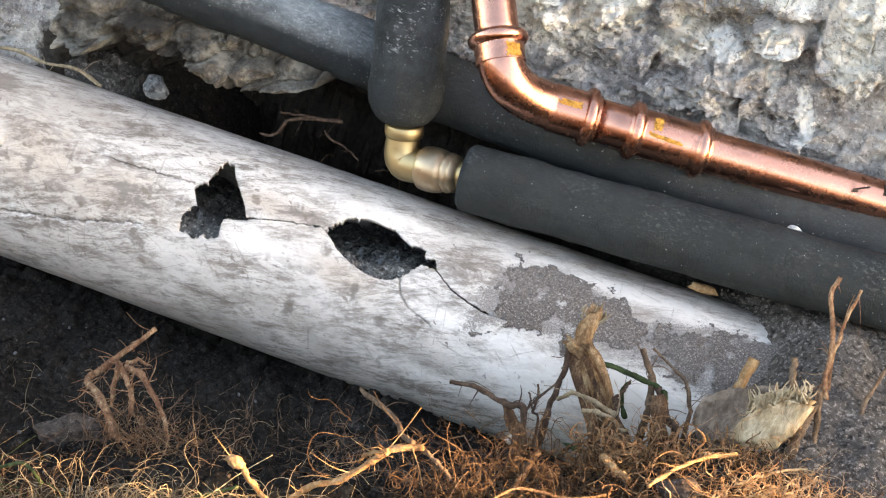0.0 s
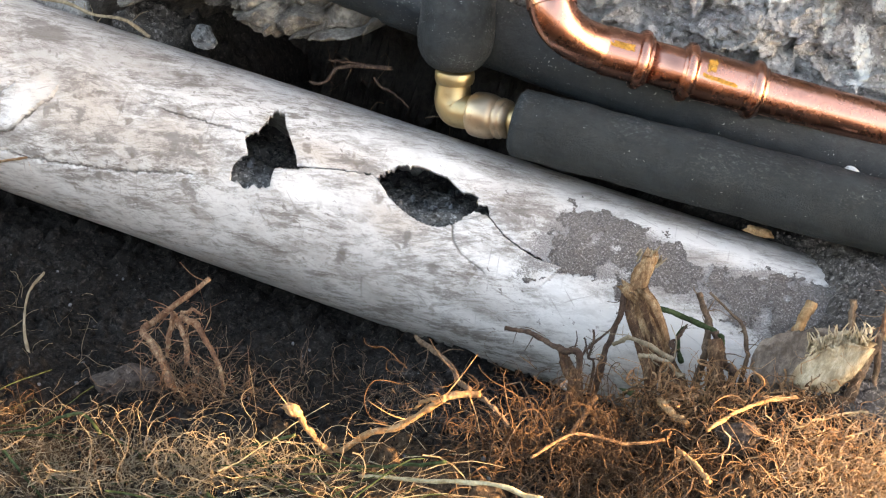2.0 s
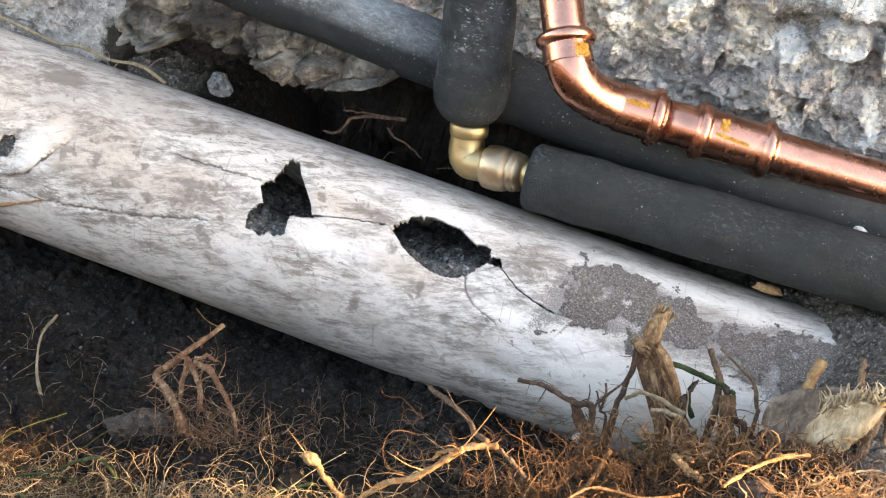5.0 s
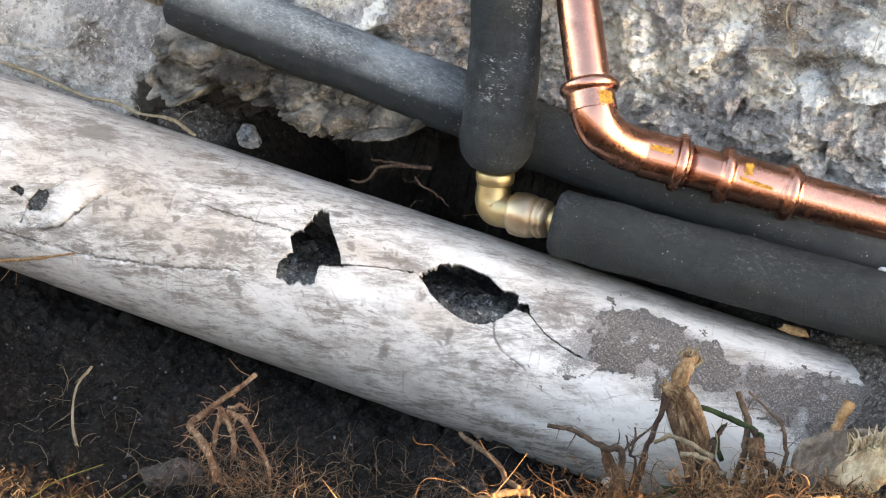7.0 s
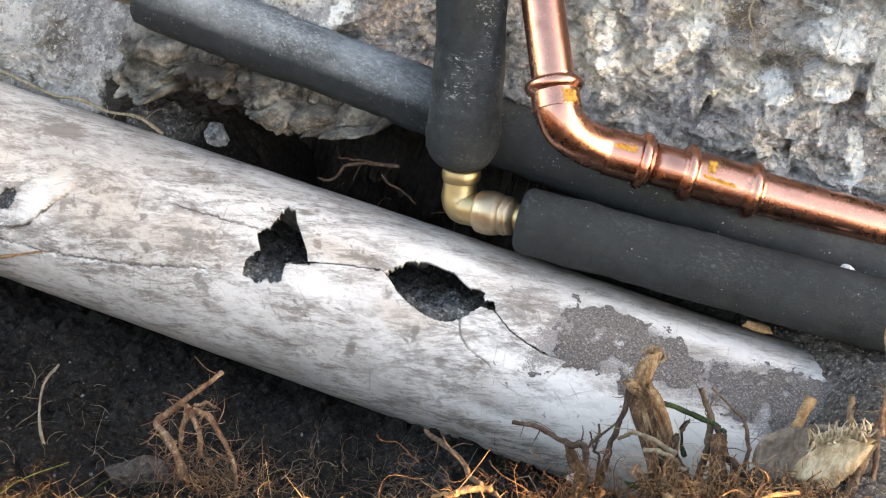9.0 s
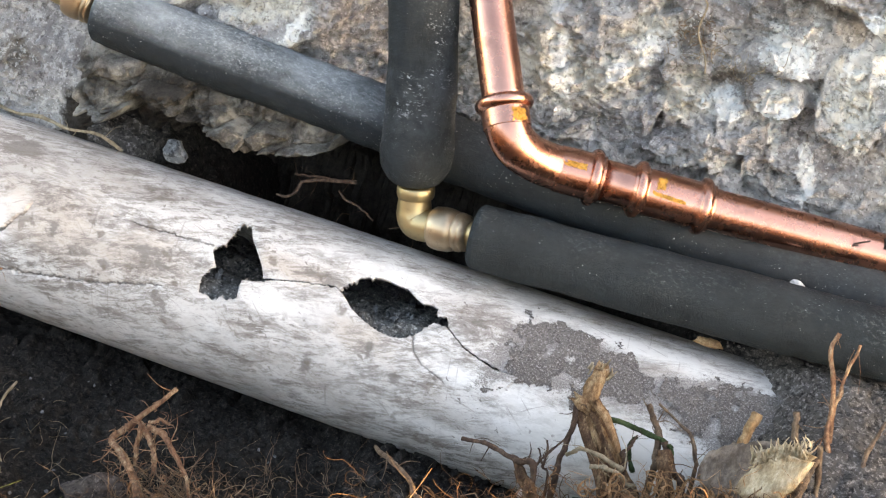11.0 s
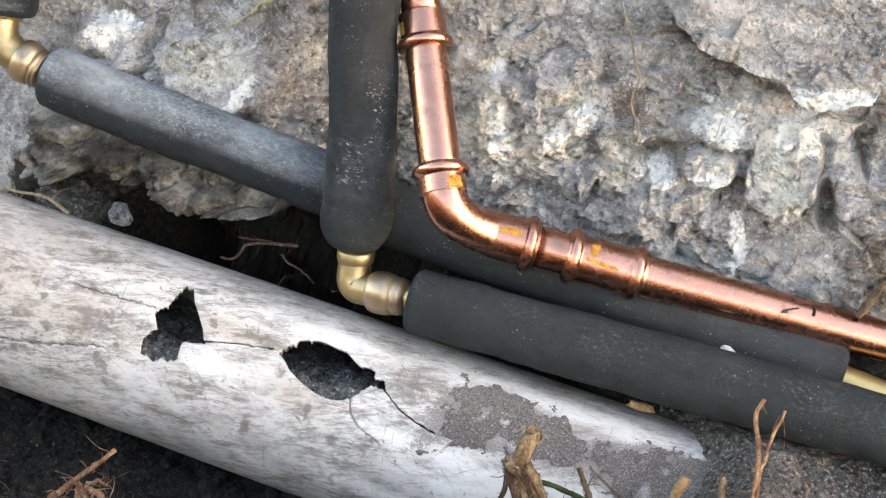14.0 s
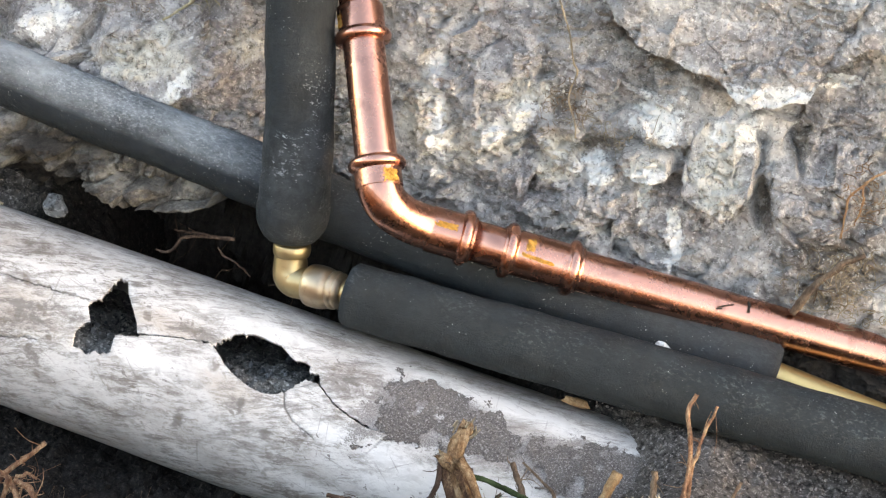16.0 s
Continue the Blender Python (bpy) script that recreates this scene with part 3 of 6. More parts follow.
def wall_face(x, z):
    y = 0.090 + (z - 0.25) * 0.22
    # a ledge of stone under the back pipe, hollow below it
    low = ledge_low(x + 0.008 * fbm(x * 60, z * 60, 0, 3, 97))
    plain = step(-0.150, -0.172, x + 0.25 * (z - 0.19))         # smooth mortar slope beyond the ledge
    y = y - 0.050 * np.maximum(step(0.045, -0.015, x) * step(0.0, 0.014, z - low) * step(0.222, 0.200, z) * (1 - plain), 0.52 * plain * step(0.225, 0.165, z))
    y = y + 0.030 * step(0.3, 0.75, blob(x, z, -0.107, 0.170, 0.012, 0.026, 0.35)) - 0.010 * step(0.2, 0.6, blob(x, z, -0.143, 0.172, 0.022, 0.013, 0.1))
    y = y - 0.004 * step(0.2, 0.7, blob(x, z, -0.055, 0.190, 0.030, 0.010, -0.3)) - 0.003 * step(0.2, 0.7, blob(x, z, 0.0, 0.194, 0.02, 0.007, 0.1))
    y = y + 0.085 * step(0.008, -0.012, z - np.minimum(low, 0.196)) * step(0.24, 0.16, x) * step(-0.12, -0.07, x)
    y = y - 0.020 * step(0.05, -0.03, x) * step(0.20, 0.23, z)
    wx_, wz_ = x + 0.006 * fbm(x * 40, z * 40, 0, 3, 90), z + 0.005 * fbm(x * 40, z * 40, 3, 3, 91)
    out = np.max([lump(wx_, wz_, *q) for q in STONES], 0)
    # the overhanging slab, split at one side
    slab = step(-0.0012, 0.0022, z - slab_edge(x)) * step(0.17, 0.20, x)
    out = np.where(slab > 0.02, np.maximum(out * (1 - slab), 0.024 * slab), out)
    out = out - 0.004 * np.exp(-(((x - 0.3035 - 0.3 * (z - 0.35) + 0.004 * fbm(x * 90, z * 90, 0, 3, 98)) / 0.0016) ** 2)) * step(0.333, 0.342, z)
    for cx, cz, rx, rz, turn, deep in HOLLOWS:
        out = out - 0.8 * deep * step(0.25, 0.7, blob(wx_, wz_, cx, cz, rx, rz, turn))
    out = out * (1 - step(0.285, 0.31, x) * step(0.262, 0.246, z - 0.25 * (x - 0.3)))
    smooth = 1 - 0.6 * np.maximum(slab, 0.8 * plain)
    broken = step(-0.35, 0.25, vnoise(x * 24, z * 24, 4, 63))
    chips = facets(wx_, wz_, 62, 84, 18, 62, 0.0034, 0.0070) * (0.25 + 0.75 * broken)
    flakes = facets(x + 0.003 * fbm(x * 150, z * 150, 0, 2, 92), z, 190, 240, 40, 64, 0.0018, 0.0036) * step(-0.4, 0.3, vnoise(x * 45, z * 45, 9, 65))
    broad = 0.0060 * fbm(x * 16, z * 18, 0, 3, 31) + 0.0030 * ridged(x * 34, z * 40, 0.3, 3, 21)
    grain = 0.0011 * fbm(x * 330, z * 330, 0, 3, 81) + 0.0009 * np.maximum(0, vnoise(x * 420, z * 420, 5, 82)) + 0.0010 * ridged(x * 140, z * 170, 0, 2, 71)
    rugged = step(0.06, 0.0, x) * step(0.222, 0.20, z) * (1 - plain)
    y = y - rugged * (facets(wx_, wz_, 45, 60, 10, 66, 0.006, 0.010) + 0.004 * ridged(x * 50, z * 60, 0, 3, 67))
    return y - out - smooth * (broad + chips) - (0.4 + 0.6 * smooth) * flakes - (0.55 + 0.45 * smooth) * grain


wx = axis(0, -0.23, 0.42, 0.0008, (-4, 0.70))
wz = np.concatenate([np.arange(-0.1, 0.13, 0.01), np.arange(0.13, 0.395, 0.0008), np.arange(0.395, 0.751, 0.012)])
WX, WZ = np.meshgrid(wx, wz)
WY = wall_face(WX, WZ)
# the wall stands well above the view and ends beyond the right of it
top_z = 2.2 + 0.02 * vnoise(wx * 14, 0, 0, 77)
edge = np.stack([wx, WY[-1] + (top_z - 0.75) * 0.02, top_z], -1)
back = np.stack([wx, 0 * wx + 0.6, top_z], -1)
foot = np.stack([wx, 0 * wx + 0.6, wx * 0 - 0.1], -1)
WV = np.concatenate([np.stack([WX, WY, WZ], -1).reshape(-1, 3), edge, back, foot])
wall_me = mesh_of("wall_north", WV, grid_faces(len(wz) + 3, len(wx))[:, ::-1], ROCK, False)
vx, vz = WV[:, 0], WV[:, 2]
# where lime, cream stone, slaty mortar, earth and the shade of hollows show: place, half size, turn
LIME = ((0.2802, 0.3300, 0.0240, 0.0080, 0.2), (0.2281, 0.2948, 0.0170, 0.0120, 0.3), (0.1085, 0.2655, 0.0050, 0.0380, 0.33), (0.1536, 0.2740, 0.0130, 0.0070, 0.7), (0.1440, 0.2620, 0.006, 0.014, -0.5),
        (0.2330, 0.2690, 0.012, 0.005, 0.2), (0.2700, 0.3040, 0.018, 0.008, 0.3), (0.2050, 0.2600, 0.010, 0.008, 0.3), (0.2563, 0.2357, 0.0055, 0.0170, 0.3), (0.2350, 0.2480, 0.004, 0.016, 0.3),
        (0.3160, 0.3420, 0.012, 0.003, 0.3), (-0.0350, 0.2420, 0.006, 0.014, -0.4), (-0.1250, 0.2560, 0.016, 0.008, 0.3))
CREAM = ((0.1028, 0.2571, 0.0170, 0.0280, 0.3), (0.1364, 0.2570, 0.0240, 0.0130, 0.3), (0.1850, 0.2596, 0.0200, 0.0170, 0.3), (0.2689, 0.2800, 0.0170, 0.0250, 0.3), (0.2400, 0.3280, 0.026, 0.004, -0.25),
         (0.1550, 0.2870, 0.02, 0.008, 0.3), (0.2287, 0.2720, 0.0140, 0.008, 0.2), (-0.0564, 0.2560, 0.0300, 0.0130, 0.27), (-0.0054, 0.2700, 0.010, 0.010, 0.3), (-0.1435, 0.1739, 0.0170, 0.0110, 0.2), (-0.1750, 0.2250, 0.012, 0.012, 0))
SLATE = ((0.2505, 0.2437, 0.0420, 0.0200, 0.3), (0.2812, 0.3560, 0.0600, 0.0160, 0.28), (0.1690, 0.2540, 0.0080, 0.0280, 0.35), (0.1357, 0.3120, 0.0280, 0.0180, 0.28), (0.3278, 0.3063, 0.0220, 0.0400, 0.3), (0.1900, 0.3100, 0.03, 0.014, 0.3),
         (0.3216, 0.2792, 0.022, 0.020, 0.3), (0.1650, 0.2350, 0.03, 0.012, 0.3), (0.1659, 0.1917, 0.025, 0.014, 0.3), (-0.1250, 0.2250, 0.03, 0.01, 0.3), (-0.0800, 0.2320, 0.050, 0.012, 0.2), (0.0000, 0.2450, 0.050, 0.034, 0.2), (-0.0500, 0.2850, 0.10, 0.028, 0.1), (-0.1500, 0.2600, 0.03, 0.03, 0), (0.3420, 0.2600, 0.028, 0.030, 0.3), (-0.1900, 0.1950, 0.04, 0.04, 0.2))
# several of these darken hollows and the slab's underside in place of shade
EARTH_SHADE = ((0.1778, 0.2893, 0.0120, 0.0130, 0.3), (0.2100, 0.3280, 0.024, 0.005, -0.3), (0.2417, 0.3215, 0.0150, 0.0040, -0.25), (0.2976, 0.2690, 0.008, 0.015, 0.3), (0.3480, 0.2480, 0.028, 0.022, 0.3), (0.3350, 0.2300, 0.02, 0.008, 0.3), (0.3500, 0.2850, 0.012, 0.02, 0.2), (0.3041, 0.3060, 0.006, 0.014, 0.2),
         (0.3350, 0.2560, 0.025, 0.005, 0.3), (0.2000, 0.2700, 0.018, 0.004, 0.3), (-0.05, 0.185, 0.09, 0.018, -0.1), (0.0300, 0.2600, 0.02, 0.03, 0), (-0.2100, 0.1750, 0.02, 0.015, 0))
for nm, spread in (("lime", LIME), ("cream", CREAM), ("slate", SLATE), ("earth", EARTH_SHADE)):
    val = np.max([blob(vx, vz, *q) for q in spread], 0)
    wall_me.attributes.new(nm, "FLOAT", "POINT").data.foreach_set("value", val.astype(np.float32))
# soil under the ledge and in its cavities, with their shade painted in
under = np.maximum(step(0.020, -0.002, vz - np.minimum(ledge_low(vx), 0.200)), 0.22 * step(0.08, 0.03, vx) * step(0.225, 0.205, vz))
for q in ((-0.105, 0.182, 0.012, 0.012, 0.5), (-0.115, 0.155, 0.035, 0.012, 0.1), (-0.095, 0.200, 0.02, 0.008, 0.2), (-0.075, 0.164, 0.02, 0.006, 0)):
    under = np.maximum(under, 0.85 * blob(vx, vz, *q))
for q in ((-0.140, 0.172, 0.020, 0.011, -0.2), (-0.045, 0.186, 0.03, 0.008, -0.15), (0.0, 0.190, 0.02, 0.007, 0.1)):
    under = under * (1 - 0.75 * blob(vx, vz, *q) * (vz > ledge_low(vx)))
# earthy brown of the ledge, deepened in colour for its shaded face
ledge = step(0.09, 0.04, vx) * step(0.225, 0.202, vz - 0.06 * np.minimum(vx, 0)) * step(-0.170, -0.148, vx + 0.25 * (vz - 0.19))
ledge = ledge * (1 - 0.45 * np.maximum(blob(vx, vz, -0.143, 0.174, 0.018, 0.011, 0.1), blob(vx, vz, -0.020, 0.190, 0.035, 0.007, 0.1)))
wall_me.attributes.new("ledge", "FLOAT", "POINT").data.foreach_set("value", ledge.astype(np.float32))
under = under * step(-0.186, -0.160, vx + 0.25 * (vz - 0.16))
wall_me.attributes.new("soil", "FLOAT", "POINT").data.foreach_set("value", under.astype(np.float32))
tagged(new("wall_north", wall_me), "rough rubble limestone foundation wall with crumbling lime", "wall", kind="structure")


# an added block, out of view, that shades the trench from the low sun
bm = bmesh.new()
bmesh.ops.create_cube(bm, size=1.0, matrix=Matrix.Translation((2.75, 0.476, 0.68)) @ Matrix.Diagonal((0.5, 0.668, 1.7, 1)))
blocker_me = bpy.data.meshes.new("sun_blocker")
bm.to_mesh(blocker_me)
bm.free()
blocker_me.materials.append(GREY_STONE)
tagged(new("sun_blocker", blocker_me), "unseen stone block added to keep the low sun off the trench", "wall", kind="structure")

# an added, unseen low wall behind the viewer closes the place and cuts low sky light
bm = bmesh.new()
bmesh.ops.create_cube(bm, size=1.0, matrix=Matrix.Translation((-1.0, -2.8, 0.45)) @ Matrix.Diagonal((7.0, 0.3, 0.9, 1)))
south_me = bpy.data.meshes.new("sky_blocker")
bm.to_mesh(south_me)
bm.free()
south_me.materials.append(GREY_STONE)
tagged(new("sky_blocker", south_me), "plain low stone wall, unseen, added to cut low sky light", "wall", kind="structure")


# ---- the white drain pipe, cracked and holed ----
AX_Z, PR = 0.10, 0.055
HOLE_ONE = [(-33.2, 35.0), (-27.1, 29.6), (-25.8, 17.4), (-24.2, 11.6), (-22.5, 14.0), (-20.3, 12.2), (-15.0, 21.8), (-8.0, 30.2), (-2.8, 36.9), (0.6, 43.9),
            (-10.6, 47.7), (-10.3, 57.6), (-15.1, 61.0), (-17.9, 60.0), (-22.1, 63.6), (-27.5, 61.6), (-31.6, 62.1), (-32.8, 54.2), (-31.1, 47.8), (-26.7, 45.3)]
HOLE_TWO = [(41.7, 33.5), (45.6, 28.2), (50.4, 22.2), (59.6, 18.2), (68.0, 18.9), (76.4, 19.6), (81.8, 22.8), (86.7, 25.6), (92.1, 24.6), (96.3, 25.7), (97.3, 30.3), (102.8, 29.6),
            (105.0, 34.0), (99.5, 34.6), (97.1, 34.0), (93.3, 39.6), (89.8, 44.9), (85.2, 48.2), (77.9, 50.0), (71.2, 49.3), (60.4, 46.1), (52.5, 42.0), (45.3, 35.8)]
ARC = PR * 1000 * math.pi / 180       # mm of arc per degree


def flat(poly):
    return np.array([(a, b * ARC) for a, b in poly])


def inside(poly, u, v):
    hit = np.zeros(u.shape, bool)
    for (x0, y0), (x1, y1) in zip(poly, np.roll(poly, -1, 0)):
        cross = (y0 > v) != (y1 > v)
        hit ^= cross & (u < (x1 - x0) * (v - y0) / (y1 - y0 + 1e-12) + x0)
    return hit


def nearest(line, u, v, closed=False):
    """Distance to a line of points and the nearest place on it."""
    best = np.full(u.shape, 1e9)
    pu, pv = u.copy(), v.copy()
    ends = np.roll(line, -1, 0) if closed else line[1:]
    for (x0, y0), (x1, y1) in zip(line if closed else line[:-1], ends):
        d2 = (x1 - x0) ** 2 + (y1 - y0) ** 2 + 1e-12
        k = np.clip(((u - x0) * (x1 - x0) + (v - y0) * (y1 - y0)) / d2, 0, 1)
        qu, qv = x0 + k * (x1 - x0), y0 + k * (y1 - y0)
        d = np.hypot(u - qu, v - qv)
        m = d < best
        best, pu, pv = np.where(m, d, best), np.where(m, qu, pu), np.where(m, qv, pv)
    return best, pu, pv


def drain_pipe():
    pipe = thing("drain_pipe", "cracked white plastic drain pipe with two jagged holes, smeared with dirt", "pipe")
    xs = np.concatenate([np.arange(-700, -215, 12.0), np.arange(-215, -40, 0.6), np.arange(-40, 145, 0.36), np.arange(145, 165, 0.6), np.arange(165, 322, 3.0)])
    an = np.concatenate([np.arange(-60, 0, 4.0), np.arange(0, 70, 0.38), np.arange(70, 100, 0.7), np.arange(100, 300, 4.0)])
    A, U = np.meshgrid(an, xs)
    V = A * ARC
    edge = 1.1 * vnoise(U * 0.45, V * 0.45, 0, 7) + 0.7 * vnoise(U * 1.1, V * 1.1, 0, 8)
    h = 0.25 * vnoise(U * 0.02, V * 0.05, 0, 2) + 0.12 * vnoise(U * 0.12, V * 0.2, 0, 3)
    # cracks pressed in
    for line, deep, wide in (([(-95, 35.6), (-68, 35.2), (-33.7, 33)], 0.9, 0.7), ([(-200, 92.7), (-148, 88.7), (-92, 77), (-54, 65)], 1.0, 0.8),
                             ([(89.4, 46), (92.3, 53.6), (98.6, 59.3), (112, 64)], 0.7, 0.6)):
        d, _, _ = nearest(flat(line), U + 0.8 * edge, V + 0.8 * edge)
        h = h - deep * np.exp(-((d / wide) ** 2))
    # loose pieces stand a little proud along their cracks, and the cracks gape
    gone = np.zeros(U.shape, bool)
    for line, poly, wide in (([(-10.1, 46.9), (-0.1, 43.3), (19.5, 37.6), (40.3, 33.1)], [(-11, 53), (-10.1, 46.9), (-0.1, 43.6), (19.5, 38), (40, 33.4), (53, 41.2), (60, 60), (-9, 75)], 0.5),
                             ([(103.9, 34.2), (117, 42.8), (134, 47.8), (150, 48)], [(90, 46), (96, 40), (103.9, 34.2), (117, 43), (134, 48.2), (150, 48.5), (140, 66), (98, 66)], 0.38)):
        q = flat(line)
        d, pu, _ = nearest(q, U + 0.5 * edge, V + 0.5 * edge)
        h = h + np.where(inside(flat(poly), U, V), 1.5 * np.exp(-((d / 9) ** 2)), -0.4 * np.exp(-((d / 5) ** 2)))
        taper = np.clip((q[-1, 0] - pu) / 18, 0, 1) if wide < 0.45 else 1.0
        gone |= d < wide * taper * (0.75 + 0.5 * vnoise(U * 0.3, V * 0.1, 0, 19))
    # a gouge: a torn void, and a curled tongue of plastic standing over a shadowed edge
    gone |= inside(flat([(-184, 72), (-182.5, 62), (-176, 57.5), (-172, 59), (-173, 65), (-177, 72)]), U + 0.7 * edge, V + 0.7 * edge)
    d, _, _ = nearest(flat([(-187, 82.5), (-184, 69), (-174.5, 56.5), (-168, 49)]), U + 0.6 * edge, V + 0.6 * edge)
    h = h - 1.5 * np.exp(-((d / 1.2) ** 2))
    tongue = flat([(-186, 82), (-173, 79), (-165, 68), (-161.5, 55), (-155, 44.5), (-142.5, 42), (-143.2, 49.7), (-148, 55), (-155.5, 65.4), (-162.3, 75.3), (-171, 80.2), (-178, 82)])
    low_edge = flat([(-171, 80.2), (-162.3, 75.3), (-155.5, 65.4), (-148, 55), (-143.2, 49.7)])
    d, _, _ = nearest(low_edge, U + 0.5 * edge, V + 0.5 * edge)
    lip = inside(tongue, U + 0.4 * edge, V + 0.4 * edge)
    h = h + np.where(lip, 1.5 * np.exp(-((d / 9) ** 2)), -1.0 * np.exp(-((d / 3.0) ** 2)))
    gone |= inside(flat([(-197, 64), (-193, 60), (-188, 62), (-190, 66)]), U + 0.7 * edge, V + 0.7 * edge)
    for poly in (HOLE_ONE, HOLE_TWO):
        p = flat(poly)
        inn = inside(p, U + 0.4 * edge, V + 0.4 * edge)
        gone |= inn
        d, pu, pv = nearest(p, U, V, True)
        rim = (~inn) & (d < 1.1)
        h = h - np.where(~inn, 0.5 * np.exp(-d / 1.2), 0)
    r = PR + h / 1000
    a = np.radians(A)
    verts = np.stack([U / 1000, -r * np.sin(a), AX_Z + r * np.cos(a)], -1).reshape(-1, 3)
    faces = grid_faces(len(xs), len(an), True)
    faces = faces[~gone.ravel()[faces].any(1)]
    used = np.unique(faces)
    remap = np.full(len(verts), -1)
    remap[used] = np.arange(len(used))
    shell = part_of("shell", verts[used], remap[faces], PVC, pipe)
    # where it was scraped bare or painted brighter for bounced light, stained by earth, or smeared
    spot = lambda cx, cv, rx, rv: np.exp(-(((U - cx) / rx) ** 2 + ((V - cv) / rv) ** 2))
    # the lower right spots paint in light thrown up from the bank
    clean_lit = np.maximum.reduce([spot(14, 52, 26, 7), spot(118, 56, 18, 7), spot(205, 68, 40, 16), spot(200, 6, 70, 8), 1.4 * spot(-158, 58, 8, 12), 1.2 * spot(-150, 46, 10, 6), spot(70, 12, 40, 7), spot(175, 72, 45, 16), spot(150, 60, 14, 8), spot(150, 90, 60, 6), 1.2 * spot(225, 60, 40, 14), spot(175, 62, 40, 10)])
    stain = np.maximum.reduce([1.2 * spot(-130, 48, 45, 22), 0.8 * spot(-190, 50, 30, 20), spot(-70, 50, 40, 16), spot(10, 30, 40, 8), spot(60, 52, 25, 8)])
    smut = np.maximum.reduce([1.3 * spot(-168, 10, 16, 12), spot(-222, 10, 22, 10), spot(-60, 48, 30, 12), spot(30, 30, 25, 6), spot(-185, 86, 14, 5), spot(130, 25, 30, 14),
                              1.2 * spot(37, 33, 10, 3), spot(-62, 64, 16, 6),
                              1.6 * spot(-148, 81, 9, 2.5), 1.9 * spot(-89, 62, 4, 3), 1.8 * spot(-70, 48, 6, 5), 1.9 * spot(-56, 68, 3, 3), 1.6 * spot(-52, 73, 6, 5),
                              2.2 * spot(-168, 10, 14, 9), 1.7 * spot(37, 77, 3, 7), 1.6 * spot(69, 59, 2, 8), 1.8 * spot(-124, 53, 2.5, 4), 1.8 * spot(-102, 60, 3, 2), 1.8 * spot(-106, 81, 3, 2.5), 1.6 * spot(86, 69, 5, 4)])
    for line in ([(-95, 35.6), (-68, 35.2), (-33.7, 33)], [(-200, 92.7), (-148, 88.7), (-92, 77), (-54, 65)], [(89.4, 46), (92.3, 53.6), (98.6, 59.3), (112, 64)]):
        d, _, _ = nearest(flat(line), U + 0.6 * edge, V + 0.6 * edge)
        smut = np.maximum(smut, 1.5 * np.exp(-((d / 0.75) ** 2)))
    # cracks; the last line paints a shadow below the tongue's edge
    crack_shade = 0 * U
    for line, wide in (([(-95, 35.6), (-68, 35.2), (-33.7, 33)], 0.45), ([(-200, 92.7), (-148, 88.7), (-92, 77), (-54, 65)], 0.5), ([(89.4, 46), (92.3, 53.6), (98.6, 59.3), (112, 64)], 0.3),
                       ([(-187, 82.5), (-184, 69), (-174.5, 56.5)], 0.7), ([(-171, 80.8), (-162.3, 76.3), (-155.5, 66.6), (-148, 56.2), (-143.2, 50.5)], 0.9)):
        d, _, _ = nearest(flat(line), U + 0.4 * edge, V + 0.4 * edge)
        crack_shade = np.maximum(crack_shade, np.exp(-((d / wide) ** 2)) * (0.75 + 0.4 * vnoise(U * 0.15, V * 0.15, 0, 31)))
    top = np.interp(U, [134, 140, 157, 172, 185, 196, 212, 229, 246, 261, 279], [28, 15, 8, 6, 9.5, 14, 20, 15.5, 9, 9, 7])
    low = np.interp(U, [134, 147, 154, 166, 179, 196, 232, 247, 258, 268, 280], [61, 53, 46, 52, 49, 46.5, 48, 50, 56, 74, 120])
    grit = np.clip(np.minimum(np.minimum(A - top, low - A) / 14, (U - 128) / 14) + 0.55, 0, 1)
    for nm, val in (("grit", grit), ("clean_lit", clean_lit), ("stain", stain), ("smut", smut), ("crack_shade", crack_shade)):
        shell.data.attributes.new(nm, "FLOAT", "POINT").data.foreach_set("value", val.ravel()[used].astype(np.float32))
    skin = np.stack([U, V, 0 * U], -1).reshape(-1, 3)[used] / 1000
    shell.data.attributes.new("skin", "FLOAT_VECTOR", "POINT").data.foreach_set("vector", skin.ravel().astype(np.float32))
    mod = shell.modifiers.new("wall", "SOLIDIFY")
    mod.thickness, mod.offset = 0.0030, -1.0
    return pipe


drain_pipe()

# debris lying inside the drain
rng = np.random.RandomState(11)
U, V = np.meshgrid(np.arange(-0.25, 0.26, 0.0014), np.arange(-0.05, 0.0501, 0.0014))
D = AX_Z + 0.014 - 0.30 * V + 0.006 * fbm(U * 60, V * 60, 0, 4, 6) + 0.004 * ridged(U * 120, V * 120, 0, 3, 4) + 0.012 * step(0.02, 0.09, U)
D = np.clip(D, AX_Z - np.sqrt(np.maximum(0.0505**2 - V**2, 0)), AX_Z + np.sqrt(np.maximum(0.0505**2 - V**2, 0)))
DEBRIS = soil_material("grey_debris", (0.075, 0.077, 0.075), (0.14, 0.143, 0.138), (0.46, 0.465, 0.455), 420)
tagged(new("silt", mesh_of("silt", np.stack([U, V, D], -1).reshape(-1, 3), grid_faces(*U.shape), DEBRIS)),
       "grey stony silt lying inside the broken drain", "silt", kind="stuff")

# gritty sand lying over the end of the drain
U, A = np.meshgrid(np.arange(0.125, 0.315, 0.0005), np.radians(np.arange(-70, 110, 0.5)))
deg = np.degrees(A)
m = fbm(U * 70, deg * 0.07, 0, 6, 33)
